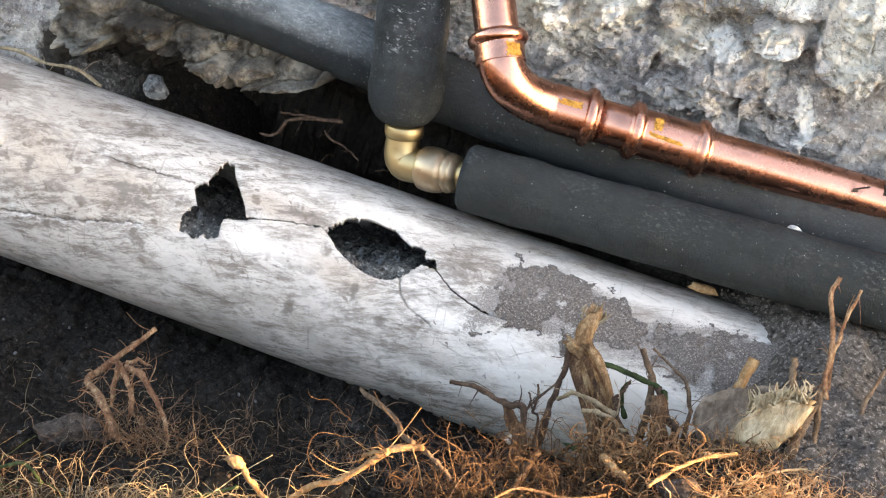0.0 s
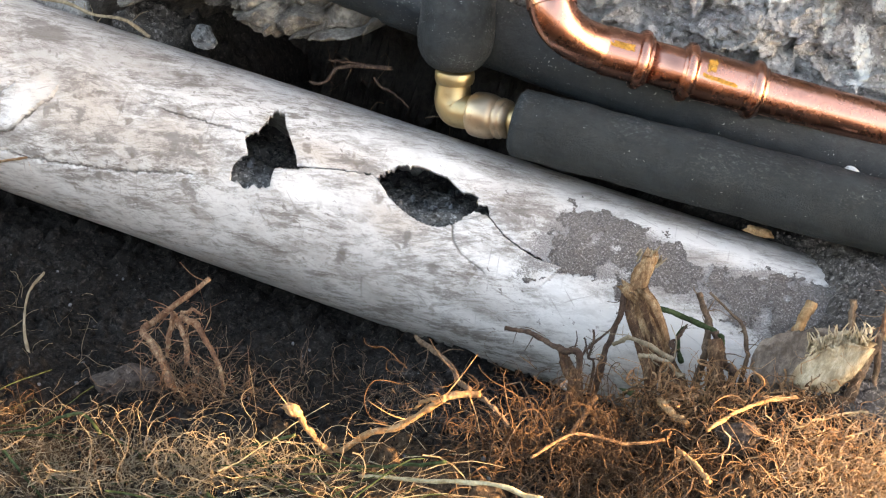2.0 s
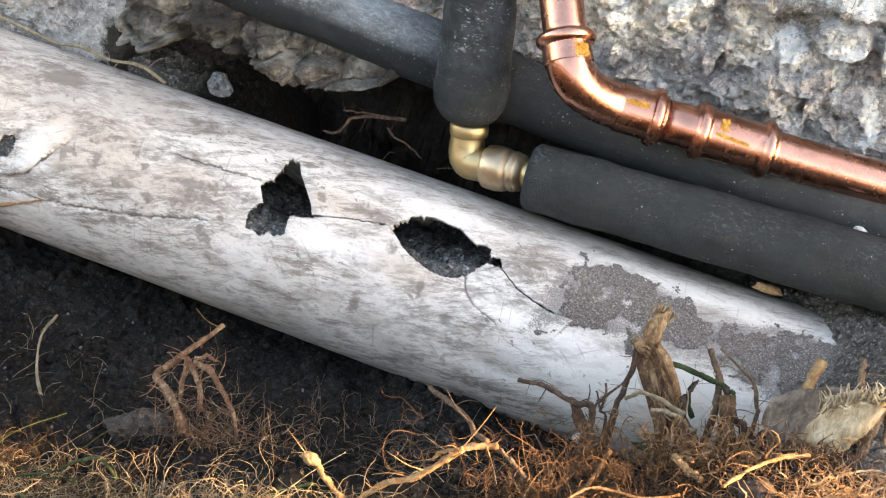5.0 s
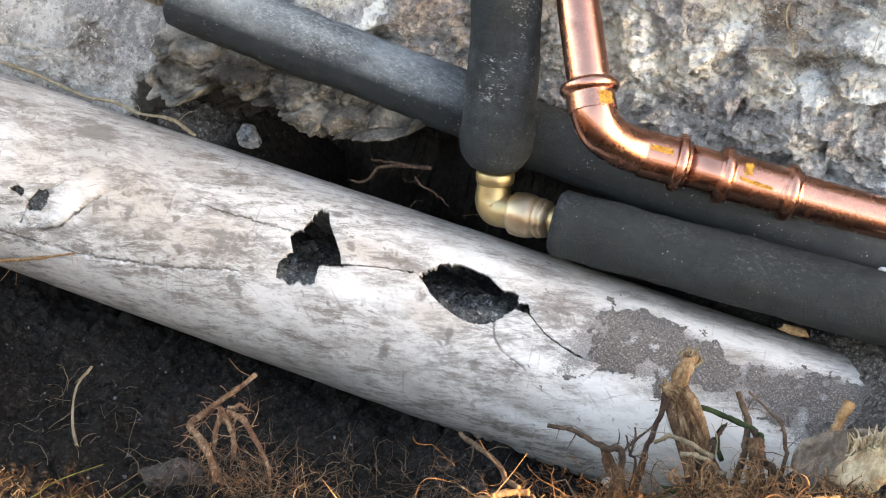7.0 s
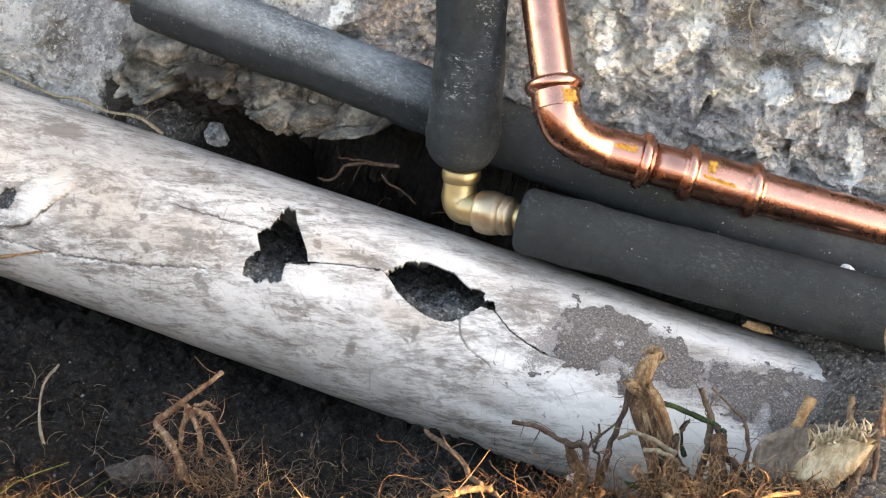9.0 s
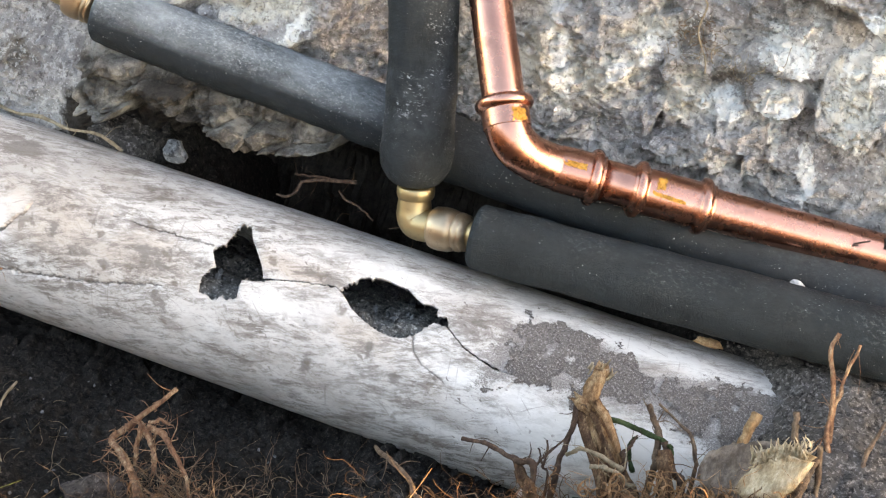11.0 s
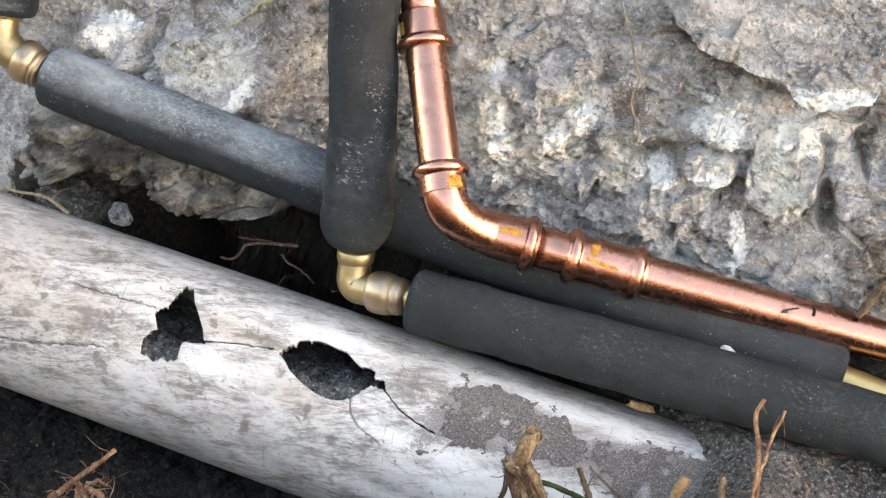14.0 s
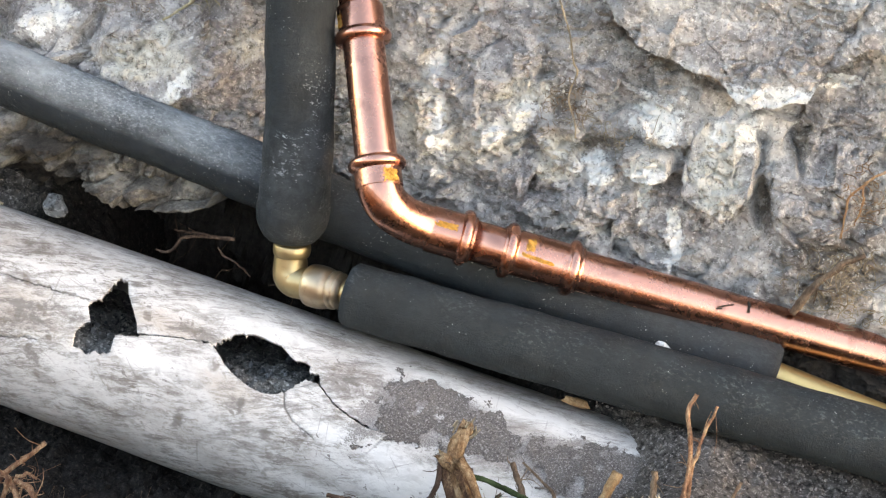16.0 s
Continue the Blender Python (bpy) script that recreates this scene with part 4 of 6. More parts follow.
band_top = np.interp(U, [0.134, 0.140, 0.157, 0.172, 0.185, 0.196, 0.212, 0.229, 0.246, 0.261, 0.279, 0.283], [28, 15, 8, 6, 9.5, 14, 20, 15.5, 9, 9, 7, -70])
band_low = np.interp(U, [0.134, 0.147, 0.154, 0.166, 0.179, 0.196, 0.232, 0.247, 0.258, 0.268, 0.28], [61, 53, 46, 52, 49, 46.5, 48, 50, 56, 74, 120])
band = np.minimum(deg - band_top, band_low - deg) / 8
band = np.minimum(band, (U - 0.131) / 0.008)
streak, _, _ = nearest(flat([(134, 61), (141, 58.5), (147, 53), (153, 46)]), U * 1000, deg * ARC)
band = np.maximum(np.minimum(band, 1.6), 1.3 - streak / 2.0)
keep = band + 2.6 * m + 2.0 * fbm(U * 150, deg * 0.15, 3, 3, 38) + 0.8 * fbm(U * 420, deg * 0.42, 0, 2, 36) + 0.5 * fbm(U * 900, deg * 0.9, 0, 2, 37) > 0.45
thick = 0.0004 + 0.003 * step(0.0, 4.0, band) * step(0.18, 0.28, U) + 0.002 * step(0.262, 0.31, U)
R = PR + thick + 0.00022 * vnoise(U * 1100, deg * 1.0, 0, 44) + 0.0005 * fbm(U * 300, deg * 0.3, 0, 2, 46)
V3 = np.stack([U, -R * np.sin(A), AX_Z + R * np.cos(A)], -1).reshape(-1, 3)
F = grid_faces(*U.shape)
F = F[keep.ravel()[F].all(1)]
tagged(new("sand", mesh_of("sand", V3, F, SAND)), "grey gritty sand spilled over the end of the drain", "sand", kind="stuff")


# ---- foam-covered pipes ----
def foam_tube(name, label, pts, radius, mat, seed, ends, flare=0.0, soft=0.004):
    """A foam sleeve along a path; ends: radius of the pipe that comes out at each end, or 0."""
    t = thing(name, label, "pipe insulation", group="foam-covered pipes")
    n = 220
    c = smooth_path(pts, n)
    s = np.concatenate([[0], np.cumsum(np.linalg.norm(np.diff(c, axis=0), axis=1))])
    L = s[-1]
    r = np.full(n, radius) + 0.0005 * vnoise(s * 60, s * 0 + seed, 0, seed) + flare * np.exp(-((L - s) / 0.03) ** 2)
    u = np.clip(np.minimum(s, L - s) / soft, 0, 1)
    r = r - 0.6 * soft * (1 - np.sqrt(1 - (1 - u) ** 2))
    v, f = sweep(c, r, 40, False, 0.0006, 160, seed)
    # cut faces at both ends, sunk around the pipe
    extra = []
    for k, bore in ((0, ends[0]), (n - 1, ends[1])):
        d = (c[1] - c[0]) if k == 0 else (c[-2] - c[-1])
        d /= np.linalg.norm(d)
        ring = np.arange(40) + (0 if k == 0 else (n - 1) * 40)
        rim = v[ring]
        inner = c[k] + (rim - c[k]) * ((bore or 0.004) / radius) + d * 0.002
        deep = inner + d * 0.02
        extra.append((ring, inner, deep, k))
    part_of("sleeve", v, f, mat, t)
    for ring, inner, deep, k in extra:
        verts, faces = np.concatenate([v[ring], inner, deep]), []
        for a in range(40):
            b = (a + 1) % 40
            q = [[a, b, 40 + b, 40 + a], [40 + a, 40 + b, 80 + b, 80 + a]]
            faces += [w[::-1] if k else w for w in q]
        part_of("cut_end", verts, faces, mat, t)
    return t, c


front, fc = foam_tube("insulated_pipe", "black foam insulation on a water pipe beside a brass elbow",
                      [(0.1005, 0.0088, 0.180), (0.25, 0.0120, 0.1876), (0.40, 0.0153, 0.1952), (0.62, 0.02, 0.206)], 0.0182, FOAM, 3, (0.0075, 0))
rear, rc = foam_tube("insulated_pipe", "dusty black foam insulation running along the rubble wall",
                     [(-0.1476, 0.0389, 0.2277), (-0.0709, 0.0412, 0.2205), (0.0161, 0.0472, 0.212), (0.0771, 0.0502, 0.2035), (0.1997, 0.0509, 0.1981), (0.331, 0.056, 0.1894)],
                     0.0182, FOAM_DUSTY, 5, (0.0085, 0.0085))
rise, kc = foam_tube("insulated_riser", "black foam insulation on a rising pipe, pale scuffs, slightly flared foot",
                     [(0.022, 0.0676, 0.4227), (0.0342, 0.0467, 0.3191), (0.043, 0.0387, 0.2818), (0.0499, 0.0323, 0.249), (0.0542, 0.0277, 0.2202), (0.0582, 0.0224, 0.1915)],
                     0.0188, FOAM_SCUFFED, 8, (0, 0.0085), 0.0030, 0.022)
YELLOW = metal_material("tarnished_brass_pipe", (0.50, 0.40, 0.20), (0.42, 0.33, 0.15), (0.25, 0.2, 0.1), 0.42, 0.3)
v, f = sweep(smooth_path([(0.305, 0.0538, 0.1916), (0.331, 0.056, 0.1894), (0.40, 0.0615, 0.1820), (0.50, 0.07, 0.172)], 30), 0.0082, 24)
part_of("pipe", v, f, YELLOW, rear, "dull yellow bare pipe end")


# ---- brass elbows ----
def brass_elbow(pts, nut_from, nut_to, tail_to, collar_at, label, size=1.0):
    e = thing("brass_elbow", label, "pipe fitting", group="brass elbows")
    c = smooth_path(pts, 40)
    v, f = sweep(c, size * (0.0108 + 0.0016 * np.sin(np.linspace(0, math.pi, 40)) ** 2), 32, True, 0.0003, 300, 4)
    part_of("body", v, f, BRASS, e)
    a, b = Vector(nut_from), Vector(nut_to)
    prof = [(0.0, 0.0112), (0.02, 0.0140), (0.06, 0.0153), (0.12, 0.0160), (0.22, 0.0164), (0.34, 0.0164), (0.46, 0.0160), (0.54, 0.0153), (0.60, 0.0140), (0.625, 0.0124), (0.65, 0.0122), (0.68, 0.0139), (0.71, 0.0143), (0.75, 0.0143), (0.78, 0.0136), (0.80, 0.0125), (0.83, 0.0125), (0.85, 0.0133), (0.89, 0.0133), (0.91, 0.0112), (1.0, 0.0106)]
    pa = np.array([np.array(a + (b - a) * k) for k, _ in prof])
    v, f = sweep(pa, [0.93 * size * r for _, r in prof], 32)
    v = np.asarray(v)
    # six soft flats round the nut
    ax = np.array((b - a).normalized())
    rel = v - np.array(a)
    along = rel @ ax
    u0 = np.cross(ax, (0, 0, 1.0)); u0 /= np.linalg.norm(u0)
    w0 = np.cross(ax, u0)
    ang = np.arctan2(rel @ w0, rel @ u0)
    sel = (along > 0.10 * (b - a).length) & (along < 0.68 * (b - a).length)
    k = 1 - 0.030 * (1 + np.cos(6 * ang)) / 2 * sel
    v = np.array(a) + along[:, None] * ax + (rel - along[:, None] * ax) * k[:, None]
    part_of("compression_nut", v, f, NUT, e, "scuffed brass nut with rounded flats")
    v, f = sweep(np.linspace(np.array(b), np.array(tail_to), 6), 0.0092 * size, 24)
    part_of("tail", v, f, BRASS, e)
    c0, c1 = np.array(collar_at[0]), np.array(collar_at[1])
    v, f = sweep(np.linspace(c0, c1, 8), size * (0.0122 + 0.0008 * np.sin(np.linspace(0, math.pi, 8))), 28)
    part_of("collar", v, f, BRASS, e)
    return e


brass_elbow([(0.0598, 0.0215, 0.1892), (0.0608, 0.0205, 0.1817), (0.0625, 0.0190, 0.1748), (0.0658, 0.0175, 0.1719), (0.0712, 0.0160, 0.1724), (0.0766, 0.0150, 0.1734)],
            (0.0752, 0.0155, 0.1730), (0.0978, 0.0110, 0.1788), (0.1073, 0.0090, 0.1811), ((0.0596, 0.0220, 0.1914), (0.0608, 0.0210, 0.1847)),
            "dull brass compression elbow joining two foam-covered pipes", 0.82)
brass_elbow([(-0.1815, 0.042, 0.253), (-0.1808, 0.039, 0.246), (-0.1780, 0.037, 0.2395), (-0.1710, 0.037, 0.2355), (-0.1640, 0.037, 0.2335)],
            (-0.1660, 0.037, 0.2340), (-0.1480, 0.0362, 0.2300), (-0.138, 0.036, 0.2290), ((-0.1818, 0.044, 0.258), (-0.1815, 0.0422, 0.253)),
            "yellow brass compression elbow beside the rubble wall", 0.88)
foam_tube("insulated_riser", "black foam insulation rising from the far brass elbow", [(-0.1818, 0.044, 0.256), (-0.184, 0.06, 0.32), (-0.187, 0.075, 0.42)], 0.0182, FOAM_DUSTY, 12, (0.0085, 0))


# ---- copper pipe with pressed fittings ----
def copper_run():
    t = thing("copper_pipe", "bright copper pipe turning down the wall, with beaded press fittings", "pipe")
    R0, RF = 0.0112, 0.0126
    P = lambda *q: np.array(q)
    knee = P(0.1080, 0.0160, 0.2235)
    up = P(0.0628, 0.0598, 0.3195) - P(0.1005, 0.0137, 0.2597)
    up /= np.linalg.norm(up)
    out = P(0.3076, 0.0646, 0.2135) - P(0.1672, 0.0271, 0.2265)
    out /= np.linalg.norm(out)
    top0, run0 = P(0.1005, 0.0137, 0.2597), P(0.1672, 0.0271, 0.2265)
    # riser tube and the long run
    v, f = sweep(np.linspace(top0 - up * 0.004, top0 + up * 0.085, 12), R0, 40)
    part_of("riser", v, f, COPPER, t)
    v, f = sweep(np.linspace(run0 - out * 0.01, run0 + out * 0.50, 30), R0, 40)
    part_of("run", v, f, COPPER, t)
    # the bend
    a, b = top0 - up * 0.012, run0 - out * 0.028
    k = 0.36 * np.linalg.norm(b - a)
    s = np.linspace(0, 1, 40)[:, None]
    c = (1 - s) ** 3 * a + 3 * (1 - s) ** 2 * s * (a - up * k) + 3 * (1 - s) * s**2 * (b - out * k) + s**3 * b
    v, f = sweep(c, 0.0118, 40, True, 0.0002, 150, 5)
    part_of("bend", v, f, COPPER, t)

    def socket(name, p0, d, length, beads, label=""):
        n = 60
        x = np.linspace(0, length, n)
        r = np.full(n, RF)
        r = np.where((x < 0.0008) | (x > length - 0.0008), RF - 0.0005, r)
        for at in beads:
            r = np.maximum(r, RF + 0.0028 * np.sqrt(np.maximum(0, 1 - ((x - at) / 0.0032) ** 2)))
        v, f = sweep(p0 + x[:, None] * d, r, 40)
        return part_of(name, v, f, COPPER, t, label)

    socket("bend_socket", top0 - up * 0.014, up, 0.016, [0.0125])
    socket("bend_socket", run0 - out * 0.034, out, 0.024, [0.0195], "copper socket with a rolled bead and yellow mark")
    socket("coupling", run0 + out * 0.006, out, 0.044, [0.004, 0.039], "copper coupling with a bead at each end")
    q = top0 + up * 0.066
    socket("upper_socket", q, up, 0.02, [0.003])
    v, f = sweep(np.linspace(q + up * 0.015, q + up * 0.16 + P(0, 0.0, 0.0), 10), R0 * 0.96, 40)
    part_of("upper_tube", v, f, COPPER, t)

    def mark(name, p0, d, r, s0, s1, a0, a1, slant, mat, label, seed):
        """A smear of paint on the tube; angles run from the side that faces up and out."""
        face = np.array([0, -0.72, 0.69])
        u = face - d * (face @ d)
        u /= np.linalg.norm(u)
        w = np.cross(d, u)
        S, A = np.meshgrid(np.linspace(s0, s1, 24), np.radians(np.linspace(a0, a1, 24)))
        A2 = A + np.radians(slant) * (S - s0) / (s1 - s0)
        p = p0 + S[..., None] * d + r * (np.cos(A2)[..., None] * u + np.sin(A2)[..., None] * w)
        x = np.linspace(-1, 1, 24)
        q = np.maximum(np.abs(x)[None, :], np.abs(x)[:, None]) + 0.35 * fbm(S * 900, A * 12, seed, 3, seed)
        F = grid_faces(24, 24)
        F = F[(q < 0.86).ravel()[F].all(1)]
        part_of(name, p.reshape(-1, 3), F, mat, t, label)

    yel, blk = "smeared yellow mark", "black scrawled pen mark"
    mark("yellow_mark", run0 - out * 0.034, out, RF + 0.00025, 0.001, 0.015, -12, 6, 0, YELLOW_PAINT, yel, 1)
    mark("yellow_mark", run0 + out * 0.006, out, RF + 0.00025, 0.011, 0.017, -28, 12, -10, YELLOW_PAINT, yel, 2)
    # this long streak stands in for a reflection along the coupling
    mark("yellow_mark", run0 + out * 0.006, out, RF + 0.00025, 0.008, 0.030, 8, 20, 6, YELLOW_PAINT, yel, 3)
    mark("yellow_mark", top0 - up * 0.014, up, RF + 0.00025, 0.0, 0.008, 15, 60, 0, YELLOW_PAINT, yel, 4)
    mark("yellow_mark", q, up, RF + 0.00025, 0.007, 0.016, -75, -45, 0, YELLOW_PAINT, yel, 5)
    x0 = (0.291 - run0[0]) / out[0]
    mark("pen_mark", run0, out, R0 + 0.00025, x0 - 0.004, x0 + 0.006, 8, 14, -22, BLACK_PEN, blk, 6)
    mark("pen_mark", run0, out, R0 + 0.00025, x0 - 0.004, x0 + 0.000, 12, 18, -6, BLACK_PEN, blk, 8)
    mark("pen_mark", run0, out, R0 + 0.00025, x0 + 0.013, x0 + 0.0150, -32, 10, -6, BLACK_PEN, blk, 7)
    return t


YELLOW_PAINT = soil_material("yellow_paint", (0.52, 0.24, 0.05), (0.62, 0.32, 0.07), (0.68, 0.42, 0.14), 500)
BLACK_PEN = soil_material("black_pen", (0.02, 0.017, 0.015), (0.03, 0.025, 0.022), (0.07, 0.05, 0.04), 500)


copper_run()


# ---- roots, stubs and twigs ----
def root(name, label, category, mat, runs, group="", seed=0, sink=True, hairy=0.3, knots=0.25):
    """runs: (points, radius at the start, radius at the end, part name)."""
    t = thing(name, label, category, group=group)
    for k, (pts, r0, r1, pn) in enumerate(runs):
        pts = list(pts)
        if sink and k == 0:
            a, e = np.array(pts[-2]), np.array(pts[-1])
            pts.append((e[0] + 0.15 * (e[0] - a[0]), e[1] + 0.15 * (e[1] - a[1]), min(float(ground_height(e[0], e[1])), e[2]) - 0.010))
        n = max(20, int(10 * len(pts)))
        c = smooth_path(pts, n)
        s = np.linspace(0, 1, n)
        c = c + 0.0006 * np.stack([vnoise(s * 9, k + seed, q, 3) for q in (0.3, 5.3, 9.3)], -1)
        r = (r0 + (r1 - r0) * s) * (1 + 0.12 * vnoise(s * 7, seed + k * 3.1, 0, 9))
        r = r * (1 + knots * np.maximum(0, vnoise(s * 16, seed + k * 1.7, 0, 19)))
        v, f = sweep(c, r, 14, True, 0.30 * min(r0, r1) + 0.0002, 500, seed + k)
        part_of(pn, v, f, mat, t)
        # side hairs
        g = np.random.RandomState(seed * 7 + k)
        hairs = []
        for _ in range(int(5 * len(pts) * hairy)):
            q = g.randint(2, n - 1)
            a = c[q] + g.normal(size=3) * r[q] * 0.4
            d = g.normal(size=3) * g.uniform(0.003, 0.009)
            hairs.append(sweep(smooth_path([a, a + d * 0.5 + g.normal(size=3) * 0.001, a + d + g.normal(size=3) * 0.0015], 6), np.linspace(0.28, 0.12, 6) * min(r[q], 0.0016), 4))
        if hairs:
            v, f = merged(hairs)
            tagged(part_of("rootlet", v, f, mat, t), kind="stuff")
    return t


def woody(name, label, category, mat, pts, r0, r1, group, seed, strands=7, splinter=0.006):
    """A torn stem: a core with strands of wood running round it, some standing off at the top."""
    t = thing(name, label, category, group=group)
    rng = np.random.RandomState(seed)
    n = 34
    e = pts[-1]
    c = smooth_path(list(pts) + [(e[0] + 0.001, e[1] - 0.002, min(float(ground_height(e[0], e[1])), e[2]) - 0.012)], n)
    s = np.linspace(0, 1, n)
    u, v, _ = frames_along(c)
    r = r0 + (r1 - r0) * s
    vv, ff = sweep(c, r * 0.80, 16, True, 0.35 * r0, 420, seed)
    part_of("core", vv, ff, mat, t)
    pieces = []
    for k in range(strands):
        a = 2 * math.pi * k / strands + rng.uniform(-0.3, 0.3) + rng.uniform(-1.2, 1.2) * s
        a0 = int(rng.uniform(0, 0.25) * n)
        off = r * (0.62 + 0.3 * rng.uniform(0, 1, 1))
        p = c + u * (np.cos(a) * off)[:, None] + v * (np.sin(a) * off)[:, None]
        tip = np.exp(-s / 0.08)[:, None]
        p = p + tip * rng.normal(size=3) * splinter * 0.4
        q = r * rng.uniform(0.32, 0.52) * (0.35 + 0.65 * np.minimum(1, s / 0.2))
        pieces.append(sweep(p[a0:], q[a0:], 8, True, 0.25 * r0, 600, seed + k))
    vv, ff = merged(pieces)
    part_of("torn_fibre", vv, ff, mat, t, "fibrous torn strands")
    return t


P_ = {}
P_["knee"] = [(-0.0128, -0.105, 0.1052), (-0.0212, -0.1125, 0.0954), (-0.0335, -0.12, 0.0795), (-0.037, -0.1275, 0.0769), (-0.0272, -0.135, 0.0762), (-0.0172, -0.1425, 0.075), (-0.0088, -0.15, 0.0697)]
P_["knee_b1"] = [(-0.023, -0.125, 0.0928), (-0.0142, -0.13, 0.0892), (-0.0089, -0.135, 0.0842), (-0.0055, -0.14, 0.0766)]
P_["knee_b2"] = [(-0.0199, -0.128, 0.0944), (-0.0206, -0.1315, 0.0803), (-0.0196, -0.135, 0.0722)]
P_["knee_b3"] = [(-0.0182, -0.125, 0.092), (-0.0062, -0.1312, 0.0953), (0.0043, -0.1375, 0.0918), (0.0137, -0.1438, 0.0861), (0.0204, -0.15, 0.0757)]
P_["knee_b4"] = [(-0.0189, -0.122, 0.0919), (-0.0119, -0.121, 0.0957), (-0.0084, -0.12, 0.0929)]
P_["fork"] = [(0.0698, -0.215, 0.1014), (0.0795, -0.2116, 0.1106), (0.091, -0.2081, 0.1142), (0.0995, -0.2047, 0.1193), (0.1096, -0.2012, 0.1321), (0.1203, -0.1978, 0.1392), (0.1282, -0.1943, 0.1465), (0.1337, -0.1909, 0.1527), (0.1395, -0.1874, 0.1568), (0.1504, -0.184, 0.1606)]
P_["fork_b"] = [(0.1255, -0.19, 0.1451), (0.1275, -0.19, 0.1492), (0.1307, -0.19, 0.1529), (0.1365, -0.19, 0.1571)]
P_["thin"] = [(0.0998, -0.113, 0.1202), (0.1126, -0.1308, 0.1309), (0.1268, -0.1485, 0.1407), (0.1353, -0.1662, 0.1486), (0.1448, -0.184, 0.1603)]
P_["thin2"] = [(0.1494, -0.184, 0.1586), (0.1573, -0.187, 0.1587), (0.1663, -0.19, 0.154)]
P_["knob"] = [(0.077, -0.21, 0.1388), (0.0807, -0.2088, 0.1362), (0.0849, -0.2075, 0.1291), (0.0934, -0.2062, 0.1204), (0.0986, -0.205, 0.1169)]
P_["stub"] = [(0.2702, -0.058, 0.1753), (0.2688, -0.063, 0.1669), (0.267, -0.068, 0.1545)]
P_["stick"] = [(0.2872, -0.06, 0.1846), (0.2893, -0.0625, 0.1765), (0.2924, -0.065, 0.166)]
P_["tw1"] = [(0.2943, -0.04, 0.2217), (0.2933, -0.045, 0.214), (0.2983, -0.05, 0.203), (0.3023, -0.055, 0.1854), (0.304, -0.06, 0.1761), (0.3124, -0.065, 0.1611), (0.3208, -0.07, 0.1496), (0.3272, -0.075, 0.1441)]
P_["tw2"] = [(0.3059, -0.036, 0.216), (0.3038, -0.0423, 0.2017), (0.3039, -0.0487, 0.1879), (0.3066, -0.055, 0.1703)]
P_["curl"] = [(0.3282, -0.05, 0.1881), (0.3241, -0.06, 0.1754), (0.3247, -0.07, 0.1669), (0.3269, -0.08, 0.16), (0.3262, -0.09, 0.152)]
P_["dark"] = [(0.1385, -0.0980, 0.1325), (0.1501, -0.0990, 0.1345), (0.1607, -0.1000, 0.1340), (0.1690, -0.1020, 0.1340), (0.1782, -0.1060, 0.1338)]
P_["stump2"] = [(0.1678, -0.1000, 0.1317), (0.1737, -0.1050, 0.1265), (0.1803, -0.1100, 0.1207)]
P_["dk2"] = [(0.1867, -0.0780, 0.1588), (0.1879, -0.0800, 0.1481), (0.1870, -0.0830, 0.1374), (0.1866, -0.0860, 0.1269), (0.1875, -0.0900, 0.1194)]
P_["dk3"] = [(0.1875, -0.0820, 0.1416), (0.1819, -0.0830, 0.1317), (0.1772, -0.0850, 0.1258), (0.1753, -0.0880, 0.1192)]
P_["br1"] = [(0.2194, -0.0620, 0.1626), (0.2243, -0.0650, 0.1568), (0.2286, -0.0680, 0.1512), (0.2300, -0.0740, 0.1436), (0.2311, -0.0800, 0.1371)]
P_["br2"] = [(0.2242, -0.0600, 0.1625), (0.2363, -0.0620, 0.1568), (0.2445, -0.0660, 0.1539), (0.2492, -0.0700, 0.1453), (0.2507, -0.0750, 0.1407)]
P_["grn"] = [(0.1992, -0.0680, 0.1493), (0.2081, -0.0680, 0.1508), (0.2183, -0.0690, 0.1511), (0.2285, -0.0700, 0.1508), (0.2336, -0.0720, 0.1501), (0.2374, -0.0800, 0.1476)]
P_["grn2"] = [(0.2185, -0.0680, 0.1459), (0.2168, -0.0700, 0.1406), (0.2186, -0.0740, 0.1353), (0.2223, -0.0800, 0.1334)]
P_["backroot"] = [(-0.1985, 0.03, 0.1495), (-0.178, 0.0275, 0.1534), (-0.1576, 0.025, 0.1536), (-0.1378, 0.0225, 0.1575), (-0.1195, 0.02, 0.1535)]
P_["tinyroot"] = [(-0.2031, -0.055, 0.076), (-0.177, -0.055, 0.0873), (-0.1498, -0.055, 0.1013)]
root("root", "forked orange root rising from dark soil with a bent knee", "root", RED_ROOT,
     [(P_["knee"], 0.0011, 0.0027, "stem"), (P_["knee_b1"], 0.0015, 0.0011, "branch"), (P_["knee_b2"], 0.0015, 0.0009, "branch"),
      (P_["knee_b3"], 0.0016, 0.0008, "branch"), (P_["knee_b4"], 0.0010, 0.0004, "branch")], "roots", 1, True, 1.0)
root("root", "sunlit pale orange root arching along the bank", "root", WOOD, [(P_["fork"], 0.0014, 0.0013, "stem"), (P_["fork_b"], 0.0007, 0.0008, "branch")], "roots", 2, False)
root("root", "thin brown root climbing towards the drain", "root", ROOT_DARK, [(P_["thin"], 0.0010, 0.0011, "stem"), (P_["thin2"], 0.0009, 0.0009, "branch")], "roots", 3, False)
snapped = root("root", "snapped pale root with a blunt knob", "root", WOOD, [(P_["knob"], 0.0013, 0.0012, "stem")], "roots", 4, False)
v, f = lumpy((0.0775, -0.2098, 0.1385), (0.0040, 0.0030, 0.0036), 91, 3, 0.7)
